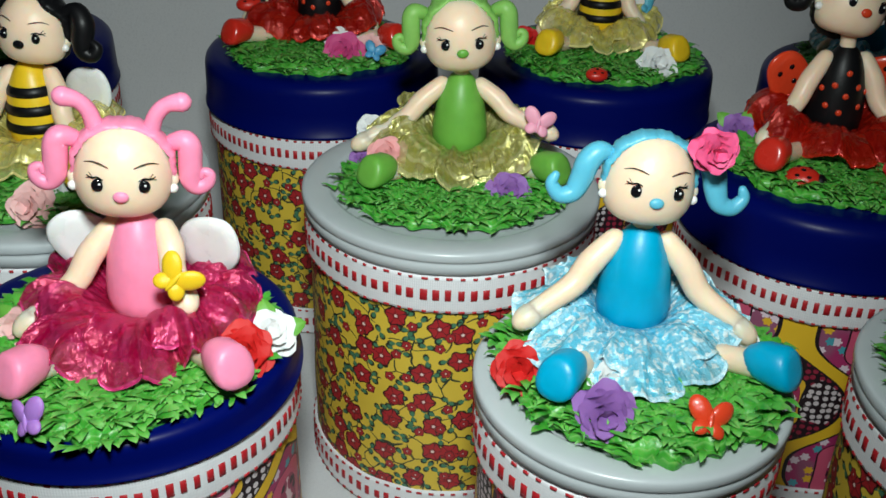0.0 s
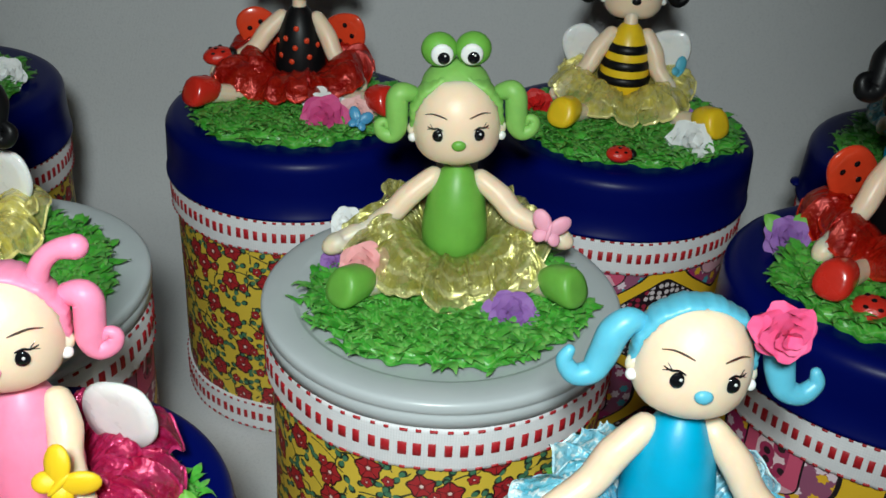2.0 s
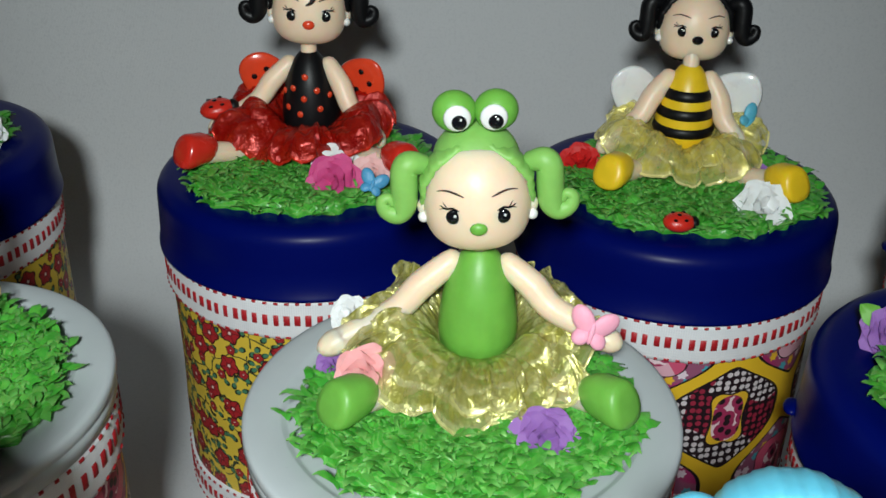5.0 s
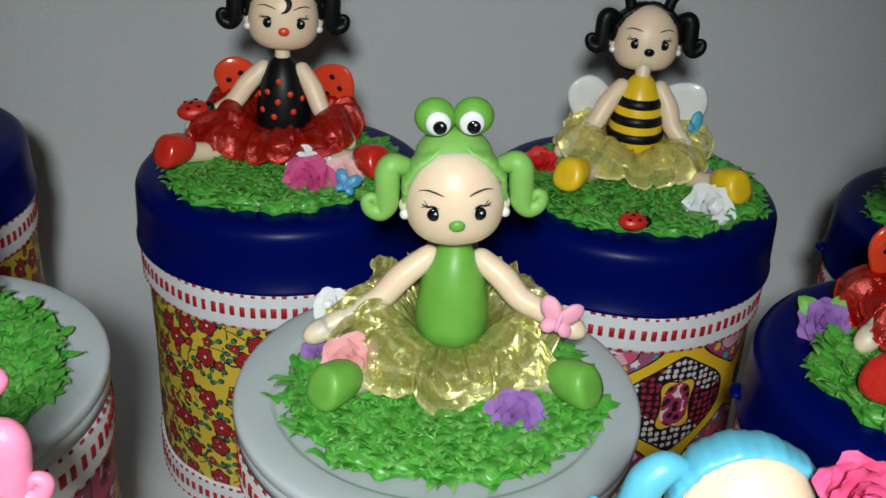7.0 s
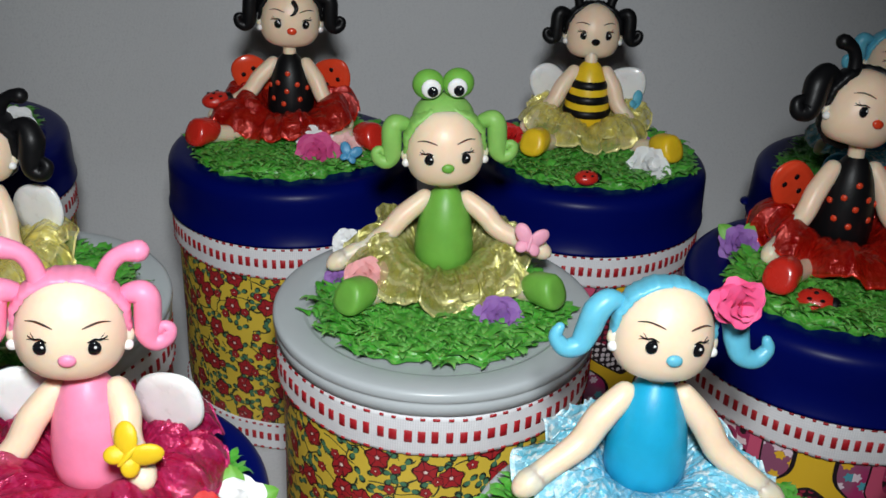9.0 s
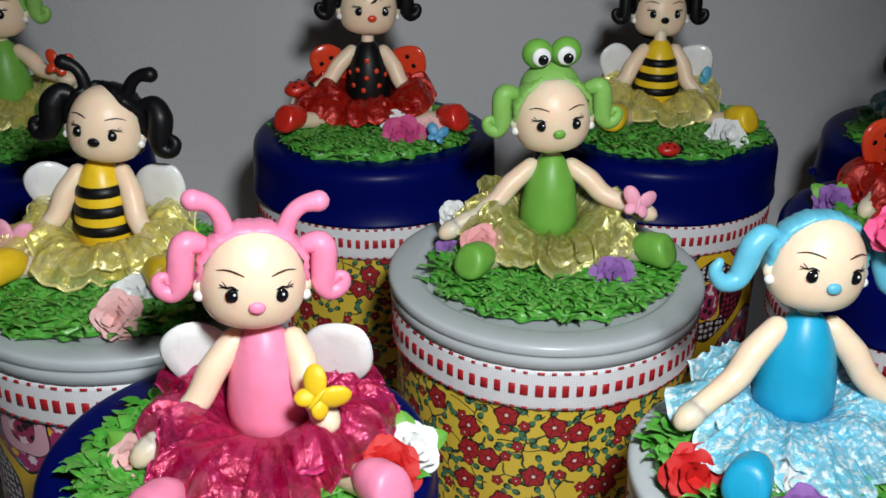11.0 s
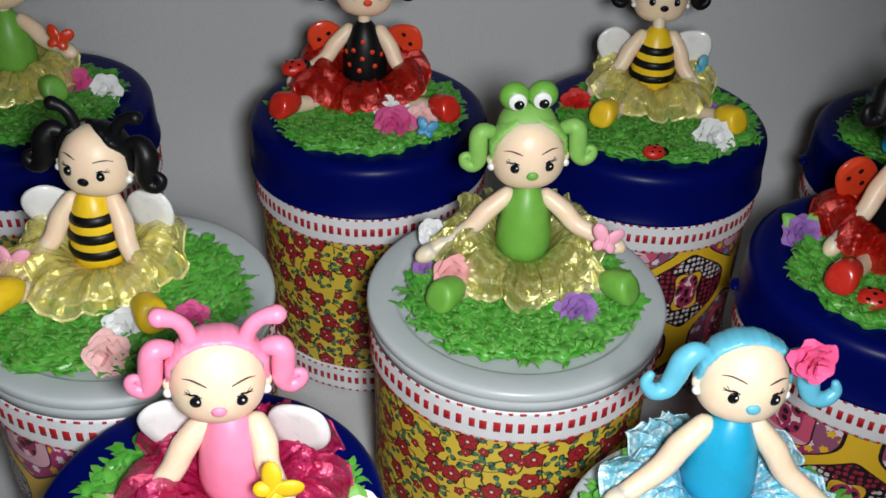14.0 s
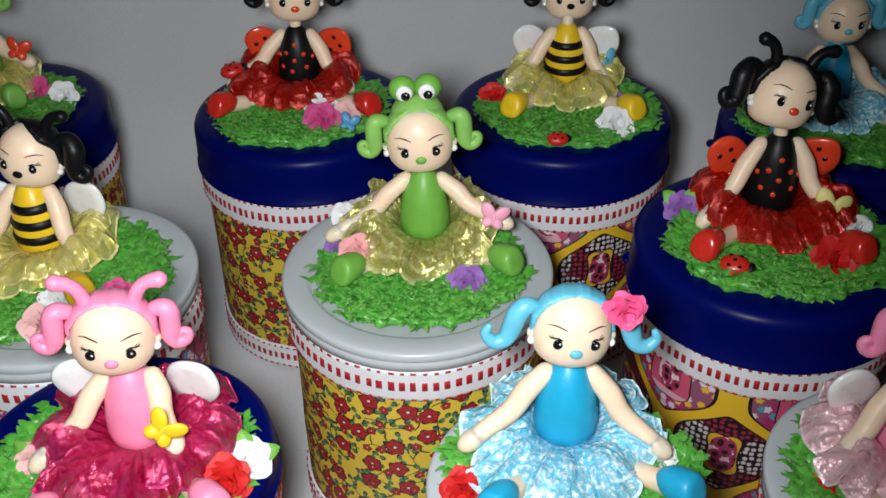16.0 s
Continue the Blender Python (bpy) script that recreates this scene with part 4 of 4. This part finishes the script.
butterfly(pose(0.0815, 0.5050, 0.1335, -20, 60, 20), 0.0045, BLUE_LIGHT, "blue and pale green", PALE_YELLOW)

# ladybird doll's tin at the back
tin(-0.0570, 0.494, 0.0500, T, "blue", FLORAL, 80, "round tin wrapped in yellow floral cotton with a navy lid", 3)
grass(-0.0575, 0.489, T, 0.0370, 0.0340, GT, 13)
doll(pose(-0.0597, 0.508, T + GT), "seated clay ladybird doll with black pigtails and a red tutu", BLACK, BLACK, T_RED, RED, ORANGE, 0.95, (0.0006, 0.0015, 0.0428), yaw=11, roll=3, volume=1.10, puff=2.1, ruffle=1.0,
     extra="forelock", dots=True, wings=(ORANGE, True), folds=9, seed=5, hand_l=(-0.0275, -0.010, 0.0065), hand_r=(0.0225, -0.010, 0.0050), foot_l=(-0.0290, -0.0335, 0.0065), foot_r=(0.0340, -0.032, 0.0065), flare=0.6)
rose(-0.0471, 0.4822, T + GT - 0.001, 0.0067, "white", (-30, 0), 8)
rose(-0.0450, 0.4690, T + GT - 0.001, 0.0076, "magenta", (-40, -5), 9)
rose(-0.0343, 0.4755, T + GT - 0.001, 0.0063, "pale", (-35, 12), 10)
butterfly(pose(-0.0322, 0.4625, T + GT + 0.0040, -35, 20, 0), 0.0040, GLITTER_BLUE, "glittery blue", where="on the grass")
ladybird(pose(-0.0880, 0.4975, 0.1310, 10, -8, 25), 0.0056, "on the doll's arm")

# pink doll's tin in front
T = 0.1075
tin(-0.0822, 0.288, 0.0459, T, "blue", OGEE, 60, "round tin wrapped in ogee print cotton with a flat navy lid", 4, skirt=0.0098)
grass(-0.0800, 0.2790, T, 0.0355, 0.0345, GT, 14)
doll(pose(-0.0750, 0.2915, T + GT), "seated pink clay fairy doll with antennae and a magenta tutu", PINK, PINK, T_PINK, PINK, PINK, 0.92, (-0.0012, -0.0005, 0.0406), yaw=13, nodx=-2, roll=6, puff=2.0, ruffle=1.5,
     extra="antennae", wings=(WING, False), folds=11, seed=6, hand_l=(-0.0245, -0.014, 0.0050), hand_r=(0.0140, -0.0135, 0.0135), foot_l=(-0.0180, -0.0355, 0.0065), foot_r=(0.0267, -0.0294, 0.0065), flare=0.6)
rose(-0.0470, 0.2745, T + GT - 0.001, 0.0064, "red", (-30, 10), 11)
rose(-0.0420, 0.2830, T + GT - 0.001, 0.0058, "white", (-20, 22), 12, True)
rose(-0.1028, 0.2802, T + GT - 0.001, 0.0060, "pale", (-30, -20), 13, True)
butterfly(pose(-0.0871, 0.2425, T + GT + 0.0035, -30, -25, -20), 0.0046, LILAC, "lilac", where="on the grass")
butterfly(pose(-0.0618, 0.2735, 0.1322, -25, 40, -10), 0.0053, YELLOW, "yellow")

# blue doll's tin in front
T = 0.105
tin(0.0485, 0.2825, 0.0398, T, "grey", OGEE, 100, "small round tin wrapped in ogee print cotton with a grey lid", 5)
grass(0.0505, 0.2815, T, 0.0345, 0.0320, 0.006, 15)
doll(pose(0.0490, 0.296, T + 0.006), "seated turquoise clay doll with a pale blue tutu", BLUE, BLUE_LIGHT, T_BLUE, BLUE, BLUE_LIGHT, 0.885, (-0.0001, 0, 0.0411), yaw=3, nodx=-8, roll=4, puff=0.9,
     tails="wide", folds=11, seed=7, hand_l=(-0.0270, -0.010, 0.0075), hand_r=(0.0255, -0.010, 0.0060), foot_l=(-0.0200, -0.032, 0.0062), foot_r=(0.0300, -0.0255, 0.0062), flare=0.5)
rose(0.0385, 0.2570, T + 0.005, 0.0064, "purple", (-45, 0), 14)
rose(0.0410, 0.2700, T + 0.005, 0.0054, "white", (-30, 0), 15)
rose(0.0200, 0.2730, T + 0.005, 0.0060, "red", (-35, -15), 16)
rose(0.0765, 0.2860, T + 0.005, 0.0042, "white", (-30, 20), 17)
rose(0.0620, 0.2900, 0.1618, 0.0049, "hot", (-60, 20), 18)
butterfly(pose(0.0612, 0.2535, T + 0.0085, -45, 15, 0), 0.0050, ORANGE, "orange red", where="on the grass")

# bee doll's tin at the side
T = 0.1130
tin(-0.1262, 0.368, 0.0482, T, "grey", OGEE, 140, "round tin wrapped in ogee print cotton with a grey lid", 6)
grass(-0.1280, 0.3660, T, 0.0390, 0.0360, GT, 16)
doll(pose(-0.1345, 0.380, T + GT), "seated clay bee doll with black pigtails, antennae and a yellow tutu", YELLOW, BLACK, T_YELLOW, YELLOW, N, 0.88, (0.0040, -0.0011, 0.0396), volume=1.13, yaw=-5, nodx=-5, roll=7, flare=0.8,
     style="parted", extra="antennae", stripes=True, wings=(WING, False), tails="bun", folds=9, seed=8, hand_l=(-0.0207, -0.012, 0.0060), hand_r=(0.0165, -0.013, 0.0050), foot_l=(-0.0225, -0.027, 0.0065), foot_r=(0.0235, -0.0325, 0.0065))
rose(-0.1210, 0.3345, T + GT - 0.001, 0.0062, "pale", (-40, 0), 19)
rose(-0.1198, 0.3465, T + GT - 0.001, 0.0056, "white", (-30, 5), 20)
rose(-0.0995, 0.3520, T + GT - 0.001, 0.0050, "magenta", (-30, 20), 21)
rose(-0.1600, 0.3680, T + GT - 0.001, 0.0050, "magenta", (-30, -20), 29)
butterfly(pose(-0.1580, 0.3650, 0.1265, -20, 10, 0), 0.0052, PALE_PINK, "pink")

# ladybird doll's tin at the side
T = 0.1165
tin(0.1313, 0.3933, 0.0508, T, "blue", OGEE, 90, "round tin wrapped in ogee print cotton with a navy lid", 7)
grass(0.1320, 0.3880, T, 0.0380, 0.0345, GT, 17)
doll(pose(0.1308, 0.405, T + GT), "seated clay ladybird doll with black buns, antennae and a red tutu", BLACK, BLACK, T_RED, RED, ORANGE, 0.94, (-0.0023, -0.0002, 0.0469), volume=1.13, fringe=4, yaw=9, nodx=-11, roll=14, tall=0.93, puff=2.1, ruffle=1.0,
     style="parted", extra="antennae", dots=True, wings=(ORANGE, True), tails="bun", folds=10, seed=9, hand_l=(-0.0250, -0.013, 0.0045), hand_r=(0.0190, -0.013, 0.0065), foot_l=(-0.0280, -0.033, 0.0065), foot_r=(0.0227, -0.034, 0.0065))
rose(0.1464, 0.3700, T + GT - 0.001, 0.0074, "red", (-30, 10), 22)
rose(0.0993, 0.4041, T + GT - 0.001, 0.0060, "purple", (-30, -15), 23, True)
rose(0.1600, 0.3900, T + GT - 0.001, 0.0056, "white", (-30, 20), 24)
ladybird(pose(0.1120, 0.3680, T + GT - 0.0008, 15, 0, -20), 0.0056)
butterfly(pose(0.1485, 0.3890, 0.1300, -25, 20, 0), 0.0066, PALE_YELLOW, "pale yellow")

# frog doll's tin far to the side
tin(-0.200, 0.493, 0.0508, T, "blue", FLORAL, 40, "round tin wrapped in yellow floral cotton with a navy lid", 8)
grass(-0.2000, 0.489, T, 0.0375, 0.0345, GT, 18)
doll(pose(-0.2080, 0.508, T + GT), "seated green clay doll with frog eyes and a yellow tutu", GREEN, GREEN_LIGHT, T_YELLOW, GREEN, GREEN, 0.95, (0, 0, 0.0415), extra="frog_eyes", folds=10, seed=10,
     hand_l=(-0.0275, -0.010, 0.0065), hand_r=(0.0270, -0.010, 0.0160), foot_l=(-0.0270, -0.0335, 0.0065), foot_r=(0.0240, -0.026, 0.0065))
rose(-0.1802, 0.4960, T + GT - 0.001, 0.0066, "magenta", (-35, 10), 25)
rose(-0.1665, 0.4935, T + GT - 0.001, 0.0060, "white", (-30, 20), 26)
butterfly(pose(-0.1820, 0.4935, 0.1430, -20, 15, 0), 0.0052, ORANGE, "orange red")

# second blue doll's tin at the back
tin(0.180, 0.484, 0.0508, T, "blue", FLORAL, 70, "round tin wrapped in yellow floral cotton with a navy lid", 9)
grass(0.1790, 0.480, T, 0.0390, 0.0365, GT, 19)
doll(pose(0.1760, 0.493, T + GT) @ Matrix.Diagonal((0.97, 0.97, 0.97, 1)), "seated turquoise clay doll beside a pink rose", BLUE, BLUE_LIGHT, T_BLUE, BLUE, BLUE_LIGHT, 0.90, (0, 0, 0.0405), folds=12, seed=11,
     hand_l=(-0.0245, -0.010, 0.0065), hand_r=(0.0240, -0.010, 0.0065), foot_l=(-0.0270, -0.0335, 0.0065), foot_r=(0.0280, -0.030, 0.0065))
rose(0.1800, 0.4740, T + GT - 0.001, 0.0070, "pink", (-40, 0), 27)
butterfly(pose(0.1620, 0.4440, T + 0.0040, -35, -20, 10), 0.0052, PALE_YELLOW, "pale yellow", where="on the grass")

# pale pink doll's tin in front at the side
T = 0.107
tin(0.150, 0.281, 0.0440, T, "grey", FLORAL, 30, "round tin wrapped in yellow floral cotton with a grey lid", 10)
grass(0.1500, 0.2790, T, 0.0355, 0.0340, GT, 20)
doll(pose(0.1460, 0.292, T + GT), "seated pink clay fairy doll with a pale pink tutu", PINK, PINK, T_ROSE, PINK, PINK, 0.93, (0, 0, 0.0415), extra="antennae", wings=(WING, False), folds=10, seed=12,
     hand_l=(-0.0245, -0.012, 0.0060), hand_r=(0.0245, -0.012, 0.0060), foot_l=(-0.0200, -0.0335, 0.0065), foot_r=(0.0267, -0.0294, 0.0065), flare=0.6)
rose(0.1236, 0.2790, T + GT - 0.001, 0.0058, "red", (-35, -15), 28, True)
